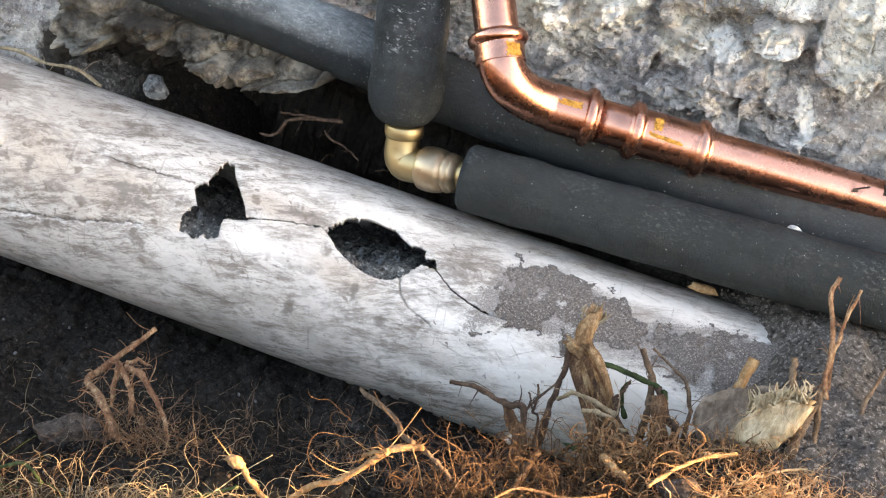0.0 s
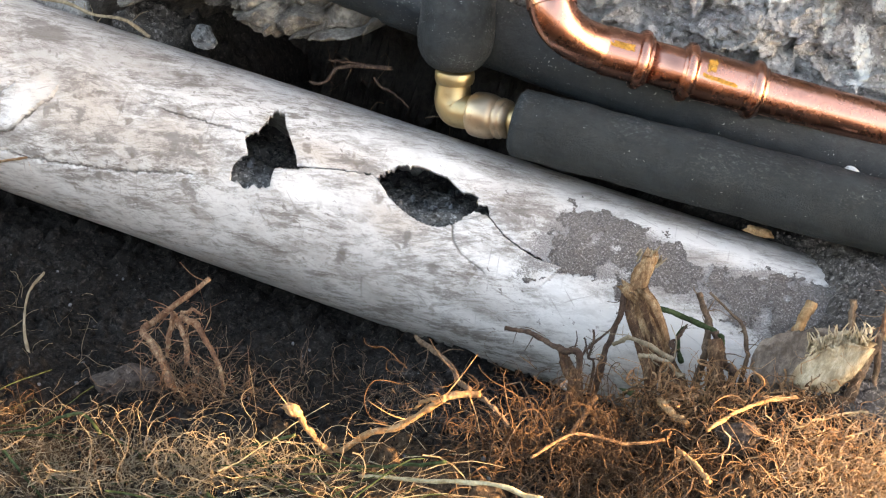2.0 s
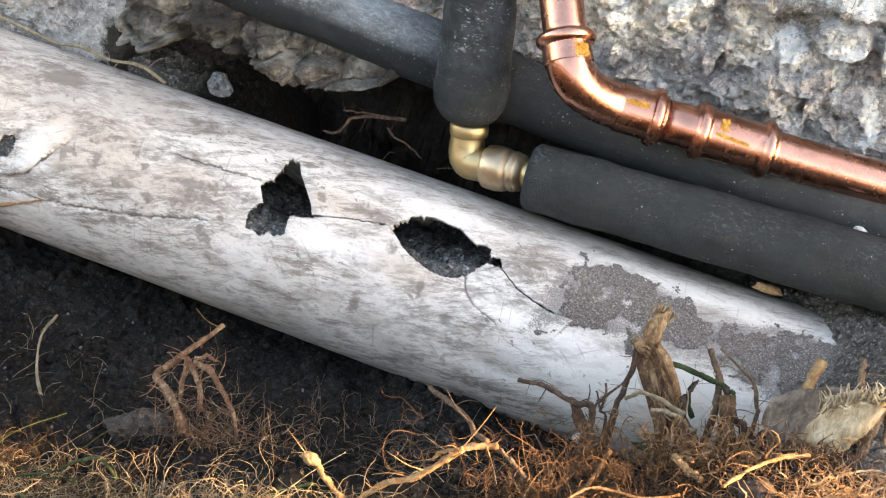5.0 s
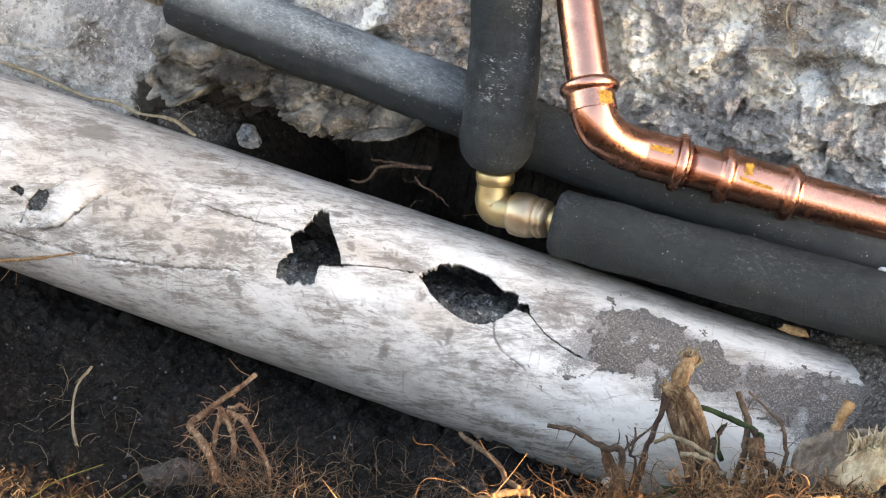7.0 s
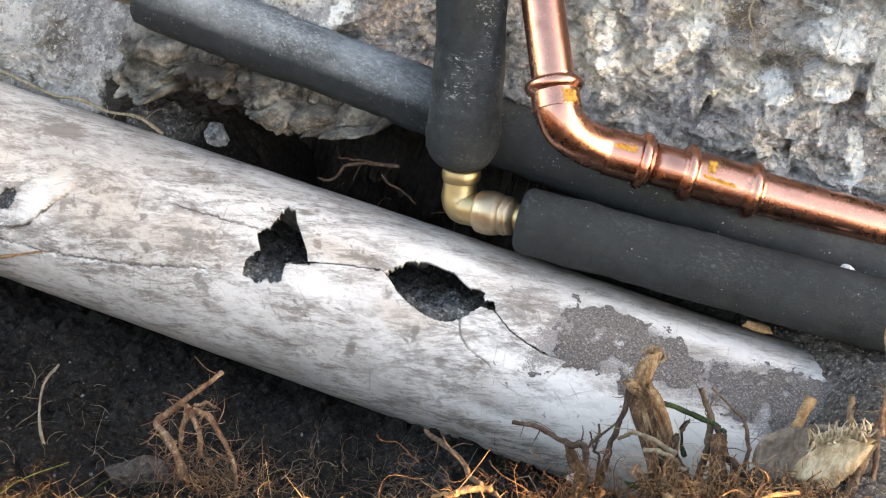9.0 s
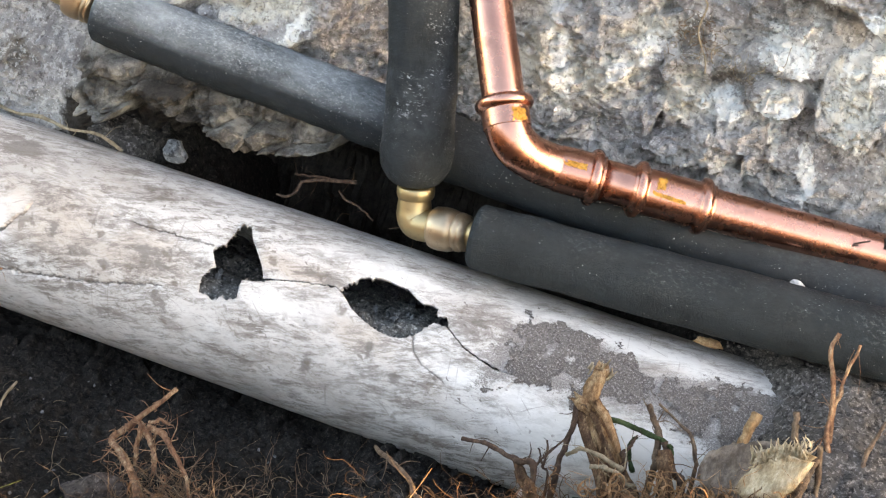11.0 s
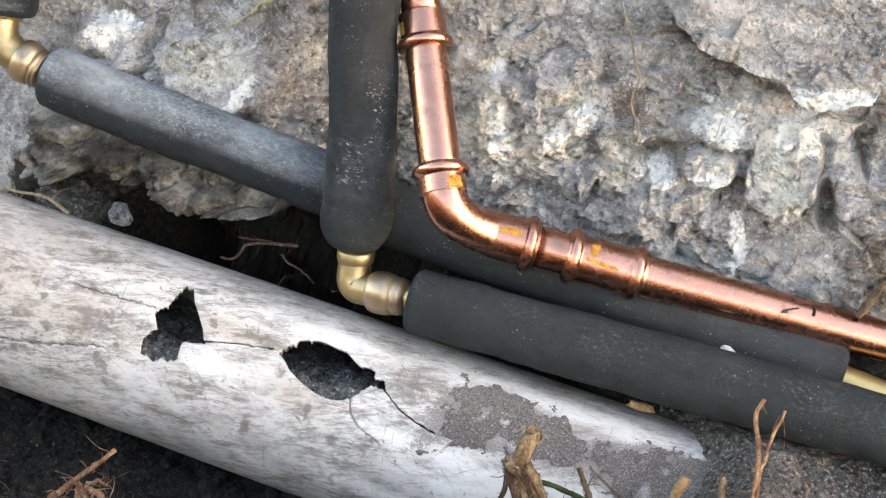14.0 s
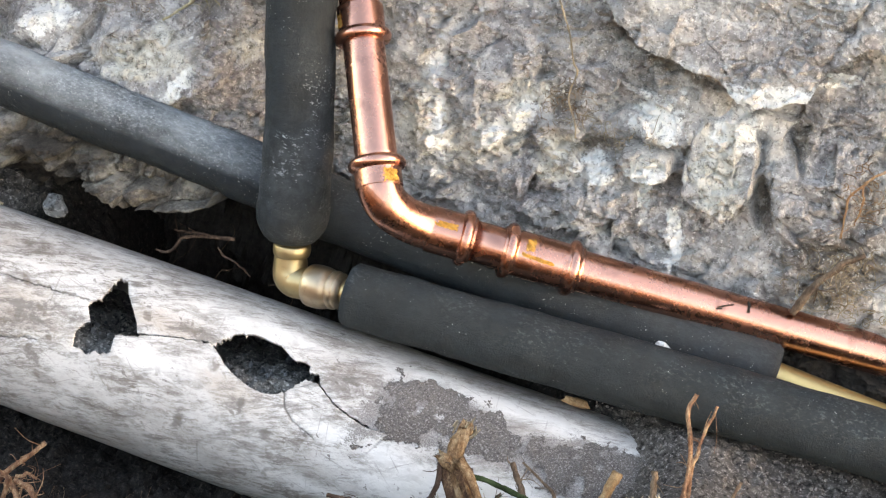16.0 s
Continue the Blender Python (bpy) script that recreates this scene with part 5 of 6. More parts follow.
part_of("knob", v, f, WOOD, snapped, "splayed pale broken end")


def torn_stem():
    t = thing("stump", "torn woody stem, reddish bark stripped from pale wood, snapped top", "stump", group="stumps")
    rng = np.random.RandomState(12)

    def limb(name, mat, pts, r0, r1, label="", ridge=0.22, seed=0, n=46, bulge=0.0, flat=1.0):
        """A stem with lengthwise ridges and a rough broken end."""
        if name in ("trunk", "side_root"):         # these go down into the bank
            e = pts[-1]
            pts = list(pts) + [(e[0] + 0.006, e[1] - 0.004, e[2] - 0.018), (e[0] + 0.009, e[1] - 0.006, e[2] - 0.040)]
        c = smooth_path(pts, n)
        s = np.linspace(0, 1, n)
        u, v, d = frames_along(c)
        a = np.linspace(0, 2 * math.pi, 28, endpoint=False)
        S, A = np.meshgrid(s, a, indexing="ij")
        r = (r0 + (r1 - r0) * S) * (1 + bulge * np.exp(-(((S - 0.1) / 0.12) ** 2)))
        r = r * (1 + ridge * vnoise(np.cos(A) * 3.1 + seed, np.sin(A) * 3.1, S * 2.0, 51) + 0.5 * ridge * vnoise(np.cos(A) * 8, np.sin(A) * 8, S * 5 + seed, 52) + 0.25 * ridge * vnoise(np.cos(A) * 16, np.sin(A) * 16, S * 18 + seed, 53))
        p = c[:, None] + r[..., None] * (u[:, None] * np.cos(A)[..., None] + v[:, None] * flat * np.sin(A)[..., None])
        p = p - (np.exp(-S / 0.04) * 0.0035 * vnoise(A * 1.7 + seed, 0 * A, 0 * A, 54))[..., None] * d[:, None]
        verts = np.concatenate([p.reshape(-1, 3), c[:1], c[-1:]])
        faces = grid_faces(n, 28, True).tolist()
        m = n * 28
        faces += [[m, (k + 1) % 28, k] for k in range(28)] + [[m + 1, m - 28 + k, m - 28 + (k + 1) % 28] for k in range(28)]
        return part_of(name, verts, faces, mat, t, label)
    limb("trunk", WOOD_RED, [(0.1929, -0.0720, 0.1580), (0.2001, -0.0740, 0.1489), (0.2074, -0.0780, 0.1388), (0.2172, -0.0860, 0.1292), (0.2240, -0.0940, 0.1257)], 0.0048, 0.0066, "", 0.26, 3)
    limb("snapped_top", WOOD_TAN, [(0.1934, -0.0660, 0.1770), (0.1925, -0.0690, 0.1703), (0.1917, -0.0710, 0.1637), (0.1925, -0.0730, 0.1557)], 0.0036, 0.0046, "pale snapped wood", 0.24, 7, 40, 0.0)
    limb("bare_wood", WOOD_TAN, [(0.1957, -0.0760, 0.1625), (0.2021, -0.0790, 0.1595), (0.2084, -0.0820, 0.1527), (0.2128, -0.0830, 0.1447)], 0.0026, 0.0016, "stripped tan wood", 0.3, 9, 40, 0.0, 0.6)
    limb("side_root", WOOD_RED, [(0.1870, -0.0740, 0.1583), (0.1905, -0.0770, 0.1523), (0.1962, -0.0800, 0.1444), (0.2022, -0.0840, 0.1374), (0.2096, -0.0920, 0.1305)], 0.0022, 0.0030, "dark reddish side root", 0.3, 11)
    limb("knot", WOOD_TAN, [(0.1855, -0.0760, 0.1618), (0.1895, -0.0770, 0.1606), (0.1940, -0.0740, 0.1577)], 0.0020, 0.0036, "torn pale knot", 0.4, 13, 24)
    splinters = []
    for k in range(16):
        a = np.array([(0.1935, -0.0670, 0.1728)][0]) + rng.normal(size=3) * (0.0026, 0.0022, 0.0010)
        d = np.array([0.25 + rng.normal() * 0.18, rng.normal() * 0.18, 1.0]) * rng.uniform(0.003, 0.008)
        splinters.append(sweep(smooth_path([a, a + d * 0.5 + rng.normal(size=3) * 0.0005, a + d], 6), np.linspace(rng.uniform(0.0006, 0.0012), 0.00025, 6), 6, True, 0.0003, 600, k))
    v, f = merged(splinters)
    part_of("splinter", v, f, STRAW, t, "pale splintered wood")
    strips = []
    for k in range(12):
        o = rng.uniform(-0.006, 0.006)
        p = smooth_path([np.array(q) + (o * (1 + 0.2 * i) + rng.normal() * 0.0005, -0.0062 - 0.0006 * i + abs(o) * 0.45, 0) for i, q in enumerate([(0.1946, -0.0720, 0.1558), (0.2010, -0.0740, 0.1475), (0.2084, -0.0780, 0.1382), (0.2168, -0.0860, 0.1308)])], 24)
        k0 = rng.randint(0, 12)
        p = p[k0:k0 + rng.randint(7, 12)]
        strips.append(sweep(p, 0.0011 * np.sin(np.linspace(0.3, 2.9, len(p))), 6, True, 0.0003, 600, k + 50))
    v, f = merged(strips)
    part_of("torn_strip", v, f, WOOD_TAN, t, "pale torn strips of bark")
    return t


WOOD_TAN = fibre_material("tan_stripped_wood", (0.12, 0.066, 0.036), (0.31, 0.185, 0.10), (0.57, 0.415, 0.255), 260, 0.0, 0.12)
torn_stem()
root("stub", "short tan broken stick", "stick", WOOD, [(P_["stub"], 0.0023, 0.0026, "stem")], "sticks", 6, True, 0.0, 0.0)
root("stub", "thin brown upright stick in sand", "stick", ROOT_DARK, [(P_["stick"], 0.0014, 0.0016, "stem")], "sticks", 7)
root("twig", "reddish forked twig standing against foam pipe", "twig", RED_ROOT, [(P_["tw1"], 0.0009, 0.0016, "stem"), (P_["tw2"], 0.0006, 0.0011, "branch")], "twigs", 8)
root("twig", "thin curling brown twig", "twig", ROOT_DARK, [(P_["curl"], 0.0009, 0.0019, "stem")], "twigs", 9)
root("twig", "dark twig leaning on the drain", "twig", TWIG_DARK, [(P_["dark"], 0.0011, 0.0016, "stem")], "twigs", 10)
woody("stump", "split brown stump of a stem", "stump", WOOD_RED, P_["stump2"], 0.0022, 0.0044, "stumps", 11, 6)
root("twig", "dark reddish twig beside the torn stem", "twig", TWIG_DARK, [(P_["dk2"], 0.0013, 0.0016, "stem"), (P_["dk3"], 0.0006, 0.0007, "branch")], "twigs", 12)
root("twig", "brown upright twig before white plastic", "twig", ROOT_DARK, [(P_["br1"], 0.0014, 0.0018, "stem")], "twigs", 13)
root("twig", "thin brown bent twig before white plastic", "twig", ROOT_DARK, [(P_["br2"], 0.0006, 0.0012, "stem")], "twigs", 14)
root("shoot", "green shoot bending over the drain", "shoot", GREEN, [(P_["grn"], 0.0014, 0.0011, "stem"), (P_["grn2"], 0.0007, 0.0013, "branch")], "shoots", 15, True, 0.0)
STALK = [(-0.1083, -0.105, 0.071), (-0.1082, -0.12, 0.0649), (-0.0972, -0.14, 0.0566), (-0.0791, -0.158, 0.051), (-0.0684, -0.17, 0.0497)]
root("straw", "bent dry stalk standing in dark soil", "straw", STRAW, [(STALK, 0.0006, 0.0009, "stem")], "straws", 16, True, 0.0)
root("root", "thin tan root lying behind the drain", "root", STRAW, [([(-0.262, 0.036, 0.150), (-0.235, 0.034, 0.1505)] + P_["backroot"], 0.0011, 0.0009, "stem")], "roots", 17, False)
root("root", "fine orange root lying on the drain", "root", ROOT, [(P_["tinyroot"], 0.0012, 0.0006, "stem")], "roots", 18, False)

root("twig", "dark wiry twig rising from litter beside the stem", "twig", TWIG_DARK, [([(0.2011, -0.0700, 0.1554), (0.2060, -0.0730, 0.1471), (0.2126, -0.0780, 0.1410), (0.2180, -0.0840, 0.1359)], 0.0009, 0.0014, "stem"), ([(0.2144, -0.0780, 0.1407), (0.2180, -0.0760, 0.1464), (0.2189, -0.0740, 0.1514)], 0.0008, 0.0005, "branch")], "twigs", 51)
root("twig", "thin dark forked twig in front of the drain", "twig", TWIG_DARK, [([(0.1785, -0.0900, 0.1421), (0.1805, -0.0920, 0.1376), (0.1804, -0.0940, 0.1301), (0.1853, -0.1000, 0.1253)], 0.0005, 0.0009, "stem"), ([(0.1758, -0.0900, 0.1360), (0.1784, -0.0920, 0.1314), (0.1809, -0.0940, 0.1293)], 0.0004, 0.0006, "branch")], "twigs", 52)
root("twig", "dark brown root bending behind the shoot", "twig", TWIG_DARK, [([(0.2322, -0.0720, 0.1510), (0.2365, -0.0760, 0.1461), (0.2420, -0.0820, 0.1422), (0.2470, -0.0880, 0.1418)], 0.0017, 0.0020, "stem")], "twigs", 53)
root("root", "pale root lying across the torn stem", "root", STRAW, [([(0.1900, -0.0920, 0.1391), (0.1964, -0.0940, 0.1468), (0.2040, -0.0950, 0.1479), (0.2118, -0.0960, 0.1467), (0.2184, -0.0980, 0.1465)], 0.0008, 0.0012, "stem")], "roots", 54, False)
root("root", "pale curled root over the tangle", "root", STRAW, [([(0.2034, -0.1040, 0.1473), (0.2108, -0.1040, 0.1488), (0.2169, -0.1040, 0.1489), (0.2217, -0.1040, 0.1448), (0.2268, -0.1040, 0.1452)], 0.0010, 0.0008, "stem")], "roots", 55, False)

root("root", "pale branching root lying over cream stone", "root", STRAW_PALE,
     [([(-0.0220, 0.0740, 0.3087), (-0.0293, 0.0740, 0.2998), (-0.0364, 0.0740, 0.2944), (-0.0400, 0.0740, 0.2885), (-0.0484, 0.0740, 0.2806), (-0.0562, 0.0740, 0.2727)], 0.0013, 0.0005, "stem"), ([(-0.0293, 0.0740, 0.2998), (-0.0266, 0.0740, 0.2951), (-0.0228, 0.0740, 0.2921)], 0.0006, 0.0003, "branch"),
      ([(-0.0364, 0.0740, 0.2944), (-0.0320, 0.0740, 0.2929), (-0.0304, 0.0740, 0.2913)], 0.0006, 0.0003, "branch")], "roots", 56, False)

# loose stones
CHIP = soil_material("white_mortar", (0.62, 0.62, 0.60), (0.76, 0.76, 0.74), (0.85, 0.85, 0.84), 300)
PEBBLE = soil_material("grey_blue_stone", (0.10, 0.11, 0.118), (0.155, 0.167, 0.176), (0.30, 0.315, 0.325), 300)
PALE_STONE = soil_material("pale_stone", (0.36, 0.345, 0.33), (0.46, 0.44, 0.42), (0.62, 0.60, 0.58), 300)
CLOD = soil_material("brown_earth", (0.06, 0.048, 0.042), (0.10, 0.082, 0.072), (0.19, 0.16, 0.145), 420)
stones = [("stone", (-0.088, 0.026, 0.161), (0.0085, 0.008, 0.0070), "small grey angular stone beside the drain"),
          ("stone", (-0.046, -0.169, 0.052), (0.0045, 0.004, 0.004), "small pale stone in the soil"),
          ("stone", (0.176, -0.098, 0.112), (0.0050, 0.004, 0.004), "small pale angular stone")]
for k, (nm, c, s, lab) in enumerate(stones):
    v, f = lumpy(c, s, 20 + k)
    tagged(new(nm, mesh_of(nm, v, f, PEBBLE if k == 0 else PALE_STONE, False)), lab, "stone", "loose stones")
v, f = lumpy((-0.032, -0.150, 0.055), (0.026, 0.013, 0.017), 41, 4)
tagged(new("clod", mesh_of("clod", v, f, CLOD)), "brown clod of earth under fine roots", "clod")
root("root", "brown branching root in the hollow under the wall", "root", TWIG_DARK,
     [([(-0.0261, 0.035, 0.1482), (-0.017, 0.035, 0.1514), (-0.012, 0.035, 0.1605), (-0.0041, 0.036, 0.1655), (0.0059, 0.037, 0.1683), (0.0193, 0.04, 0.1702)], 0.0007, 0.0011, "stem"),
      ([(-0.0166, 0.035, 0.1662), (-0.0078, 0.035, 0.1675), (0.0023, 0.036, 0.1692), (0.0059, 0.037, 0.1683)], 0.0005, 0.0008, "branch"),
      ([(0.0112, 0.037, 0.1626), (0.0175, 0.036, 0.1594), (0.0265, 0.035, 0.1572), (0.0341, 0.035, 0.1526)], 0.0007, 0.0004, "branch")], "roots", 21, False, 0.15)
root("root", "thin tan root hanging down the rubble wall", "root", STRAW,
     [([(0.1622, 0.079, 0.3515), (0.1726, 0.078, 0.3358), (0.1785, 0.076, 0.3217), (0.1828, 0.074, 0.3152), (0.1816, 0.073, 0.3018), (0.1877, 0.072, 0.2906), (0.1917, 0.070, 0.2821)], 0.0005, 0.0004, "stem")], "roots", 22, False)
root("root", "red-brown root leaving the wall behind copper pipe", "root", ROOT_DARK,
     [([(0.3302, 0.066, 0.2239), (0.3335, 0.066, 0.2379), (0.3392, 0.068, 0.249), (0.3454, 0.07, 0.2584), (0.3546, 0.072, 0.2671)], 0.0022, 0.0014, "stem")], "roots", 23, False)
root("root", "orange hanging root at the wall's edge", "root", ROOT,
     [([(0.3491, 0.07, 0.316), (0.3412, 0.068, 0.306), (0.3366, 0.067, 0.2976), (0.3374, 0.067, 0.2878), (0.3396, 0.066, 0.2748)], 0.0007, 0.0005, "stem"),
      ([(0.3412, 0.068, 0.306), (0.3440, 0.066, 0.296), (0.3436, 0.066, 0.284)], 0.0005, 0.0003, "branch")], "roots", 24, False)
root("root", "lit orange root lying over fine roots", "root", WOOD, [([(0.244, -0.1809, 0.18), (0.2514, -0.1648, 0.18), (0.2609, -0.151, 0.18), (0.2737, -0.1401, 0.18)], 0.0007, 0.0009, "stem")], "roots", 40, False)
root("root", "thin pale root over the litter", "root", STRAW, [([(0.2772, -0.157, 0.178), (0.2873, -0.1449, 0.178), (0.2958, -0.1359, 0.178), (0.3047, -0.1293, 0.178)], 0.0004, 0.0006, "stem")], "roots", 41, False)
root("root", "lit orange root on the bank's edge", "root", WOOD, [([(0.2351, -0.2011, 0.182), (0.2415, -0.2036, 0.182), (0.2474, -0.2093, 0.182), (0.2505, -0.2128, 0.182)], 0.0008, 0.0010, "stem")], "roots", 42, False)
root("root", "long brown root lying in the litter", "root", ROOT_BROWN, [([(0.1816, -0.216, 0.165), (0.194, -0.1935, 0.165), (0.2144, -0.1874, 0.165), (0.229, -0.1776, 0.165)], 0.0005, 0.0007, "stem")], "roots", 43, False)
root("root", "broken brown root on litter", "root", ROOT_BROWN, [([(0.1942, -0.1474, 0.15), (0.1911, -0.1724, 0.15), (0.1887, -0.1898, 0.15)], 0.0010, 0.0013, "stem")], "roots", 44, False)
root("root", "knobby orange root end", "root", WOOD, [([(0.2213, -0.145, 0.158), (0.228, -0.150, 0.1575), (0.2351, -0.155, 0.159)], 0.0017, 0.0014, "stem")], "roots", 27, False)
root("stump", "short red-brown stump against the drain", "stump", WOOD_RED, [([(0.2340, -0.082, 0.1545), (0.2375, -0.088, 0.146), (0.2410, -0.094, 0.134)], 0.0036, 0.0034, "stem")], "stumps", 28)
root("stub", "leaning brown stick beside torn bark", "stick", ROOT_DARK, [([(0.2997, -0.095, 0.1871), (0.2986, -0.1, 0.1805), (0.2977, -0.105, 0.169), (0.2970, -0.112, 0.155)], 0.0024, 0.0030, "stem")], "sticks", 29)
root("stub", "thin reddish stick beside torn bark", "stick", ROOT_DARK, [([(0.3006, -0.09, 0.1921), (0.305, -0.095, 0.1747), (0.3071, -0.1, 0.155)], 0.0012, 0.0018, "stem")], "sticks", 30)
root("straw", "long pale straw lying on the bank", "straw", STRAW_PALE, [([(0.1158, -0.225, 0.1309), (0.1462, -0.2283, 0.1461), (0.1718, -0.2317, 0.1591), (0.1931, -0.235, 0.1638)], 0.0007, 0.0010, "stem")], "straws", 32, False, 0.0)
root("blade", "long green grass blade on the bank", "grass", GREEN, [([(0.105, -0.222, 0.1290), (0.128, -0.222, 0.1400), (0.150, -0.222, 0.1520)], 0.0005, 0.0008, "stem")], "blades", 33, False, 0.0)
root("blade", "bent green grass blade over dry straw", "grass", GREEN, [([(-0.060, -0.222, 0.071), (-0.0384, -0.22, 0.0840), (-0.0268, -0.22, 0.0950), (-0.0155, -0.22, 0.1010), (-0.008, -0.219, 0.093)], 0.0005, 0.0008, "stem")], "blades", 34, False, 0.0)
root("blade", "green grass blade beside the snapped root", "grass", GREEN, [([(0.052, -0.215, 0.1040), (0.0645, -0.215, 0.1160), (0.0816, -0.215, 0.1310)], 0.0008, 0.0007, "stem")], "blades", 35, False, 0.0)


# ---- a torn chunk of bark on the bank ----
def bark_chunk():
    t = thing("bark_chunk", "torn grey bark with pale inner wood and frayed fibres", "bark")

    def slab(name, mat, a, b, wide, thick, seed, label="", bow=0.0, ragged=0.25, point=False):
        """A torn plate from a to b: rough on both faces, ragged at its rim; wide: its half width as a vector, thick: its half thickness."""
        a, b, w = np.array(a), np.array(b), np.array(wide)
        nrm = np.cross(b - a, w)
        nrm /= np.linalg.norm(nrm)
        m, k = 70, 44
        S, A = np.meshgrid(np.linspace(0, 1, m), np.linspace(0, 2 * math.pi, k, endpoint=False), indexing="ij")
        end = np.sqrt(np.clip(1 - np.abs(2 * S - 1) ** 5, 0, 1))
        if point:
            end = np.clip(np.sin(math.pi * np.clip(S * 1.02, 0, 1) ** 0.7), 0, 1) ** 0.75
        c, q = np.cos(A), np.sin(A)
        rim = 1 + ragged * fbm(S * 9 + seed, c * 1.5, q * 1.5, 4, seed)
        face = 1 + 0.5 * fbm(S * 7, c * 4 + seed, q * 2, 4, seed + 1) + 0.25 * vnoise(S * 4, c * 22, q * 5, seed + 2)
        p = a + (b - a) * S[..., None] + w * (np.sign(c) * np.abs(c) ** 0.8 * rim * end)[..., None] + nrm * (thick * np.sign(q) * np.abs(q) ** 0.7 * face * end + bow * (1 - (2 * S - 1) ** 2) + 0.004 * c * c * np.sign(c))[..., None]
        part_of(name, p.reshape(-1, 3), grid_faces(m, k, True), mat, t, label)
    slab("bark", BARK, (0.2544, -0.0980, 0.1559), (0.2885, -0.1020, 0.1826), (0.003, -0.008, -0.011), 0.0055, 71, "", 0.003)
    slab("inner_wood", CREAM, (0.2728, -0.1080, 0.1639), (0.2971, -0.1120, 0.1971), (0.002, -0.005, -0.0062), 0.0030, 73, "pale split inner wood", 0.003, 0.55, True)
    slab("inner_wood", CREAM, (0.2751, -0.1010, 0.1787), (0.2981, -0.1060, 0.1964), (0.001, 0.003, 0.0050), 0.0020, 75, "pale split inner wood", 0.0, 0.8, True)
    rng = np.random.RandomState(5)
    pieces = []
    lo, hi = np.array((0.2738, -0.1020, 0.1795)), np.array((0.2973, -0.1070, 0.1977))
    for k in range(120):
        a = lo + (hi - lo) * rng.uniform(0, 1) + rng.normal(size=3) * (0.001, 0.0015, 0.002)
        d = np.array([rng.normal() * 0.45 - 0.1, rng.normal() * 0.4, 1.0]) * rng.uniform(0.002, 0.0075)
        pieces.append(sweep(smooth_path([a, a + d * 0.5 + rng.normal(size=3) * 0.0006, a + d], 6), np.linspace(0.0006, 0.0002, 6), 5))
    v, f = merged(pieces)
    tagged(part_of("frayed_fibre", v, f, CREAM, t, "frayed pale fibres"), kind="stuff")
    return t


BARK = fibre_material("grey_bark", (0.09, 0.068, 0.055), (0.21, 0.165, 0.135), (0.42, 0.35, 0.29), 70)
CREAM = fibre_material("cream_wood", (0.28, 0.205, 0.13), (0.58, 0.47, 0.315), (0.84, 0.75, 0.58), 75, 0.0, 0.35)
bark_chunk()

# a pale chip lodged between the foam pipes, a dry leaf under the nearer one
v, f = lumpy((0.2705, 0.0300, 0.2000), (0.0052, 0.0030, 0.0026), 61, 2)
tagged(new("chip", mesh_of("chip", v, f, CHIP, False)), "white angular mortar chip lying between foam pipes", "chip")
v, f = lumpy((0.2360, 0.0060, 0.1640), (0.0085, 0.0035, 0.0022), 63, 3, 0.5)
tagged(new("dry_leaf", mesh_of("dry_leaf", v, f, WOOD)), "crumpled tan dry leaf under the foam pipe", "leaf")
v, f = lumpy((0.2560, -0.165, 0.1700), (0.010, 0.008, 0.009), 65, 3)
tagged(new("stone", mesh_of("stone", v, f, CLOD)), "rounded brown stone under lit roots", "stone", "loose stones")
v, f = lumpy((0.2060, -0.101, 0.1220), (0.0080, 0.0025, 0.0014), 67, 2, 0.3)
tagged(new("green_leaf", mesh_of("green_leaf", v, f, GREEN)), "dark green leaf lying at the foot of the stem", "leaf")


# ---- fine roots, straw and litter on the bank ----
def scatter(name, label, category, mat, count, place, length, radius, lift, curl, seed, along=None, sag=1.0, clump=-2.0):
    """Many thin strands lying over the ground, as one mesh."""
    rng = np.random.RandomState(seed)
    p = np.array([place(rng) for _ in range(count)])
    p = p[vnoise(p[:, 0] * 38, p[:, 1] * 38, 0, seed) > -0.25 + clump]
    count = len(p)
    p[:, 2] += ground_height(p[:, 0], p[:, 1])
    d = rng.normal(size=(count, 3)) if along is None else np.asarray(along, float) + rng.normal(size=(count, 3)) * 0.35
    d[:, 2] = np.abs(d[:, 2]) * lift
    d /= np.linalg.norm(d, axis=1, keepdims=True) + 1e-9
    n = 7
    ln = rng.uniform(*length, count)[:, None]
    pts = [p]
    for k in range(n - 1):
        d = d + rng.normal(size=(count, 3)) * curl
        d[:, 2] -= 0.22 * sag * k / n
        d /= np.linalg.norm(d, axis=1, keepdims=True)
        q = pts[-1] + d * ln / (n - 1)
        q[:, 2] = np.maximum(q[:, 2], ground_height(q[:, 0], q[:, 1]) + 0.001)
        pts.append(q)
    c = np.stack(pts, 1)
    t = np.gradient(c, axis=1)
    u = np.cross(t, rng.normal(size=(count, 1, 3)))
    u /= np.linalg.norm(u, axis=2, keepdims=True) + 1e-12
    w = np.cross(t, u)
    w /= np.linalg.norm(w, axis=2, keepdims=True) + 1e-12
    r = (radius[0] + (radius[1] - radius[0]) * rng.uniform(0, 1, count) ** 2.0 * rng.choice([1, 1, 1, 2.0], count))[:, None, None] * np.linspace(1.0, 0.45, n)[None, :, None]
    ring = [c + r * (u * math.cos(a) + w * math.sin(a)) for a in (0.0, 2.0944, 4.18879)]
    v = np.stack(ring, 2).reshape(-1, 3)
    one = grid_faces(n, 3, True)
    f = (one[None] + (np.arange(count) * n * 3)[:, None, None]).reshape(-1, 4)
    return tagged(new(name, mesh_of(name, v, f, mat)), label, category, kind="stuff")


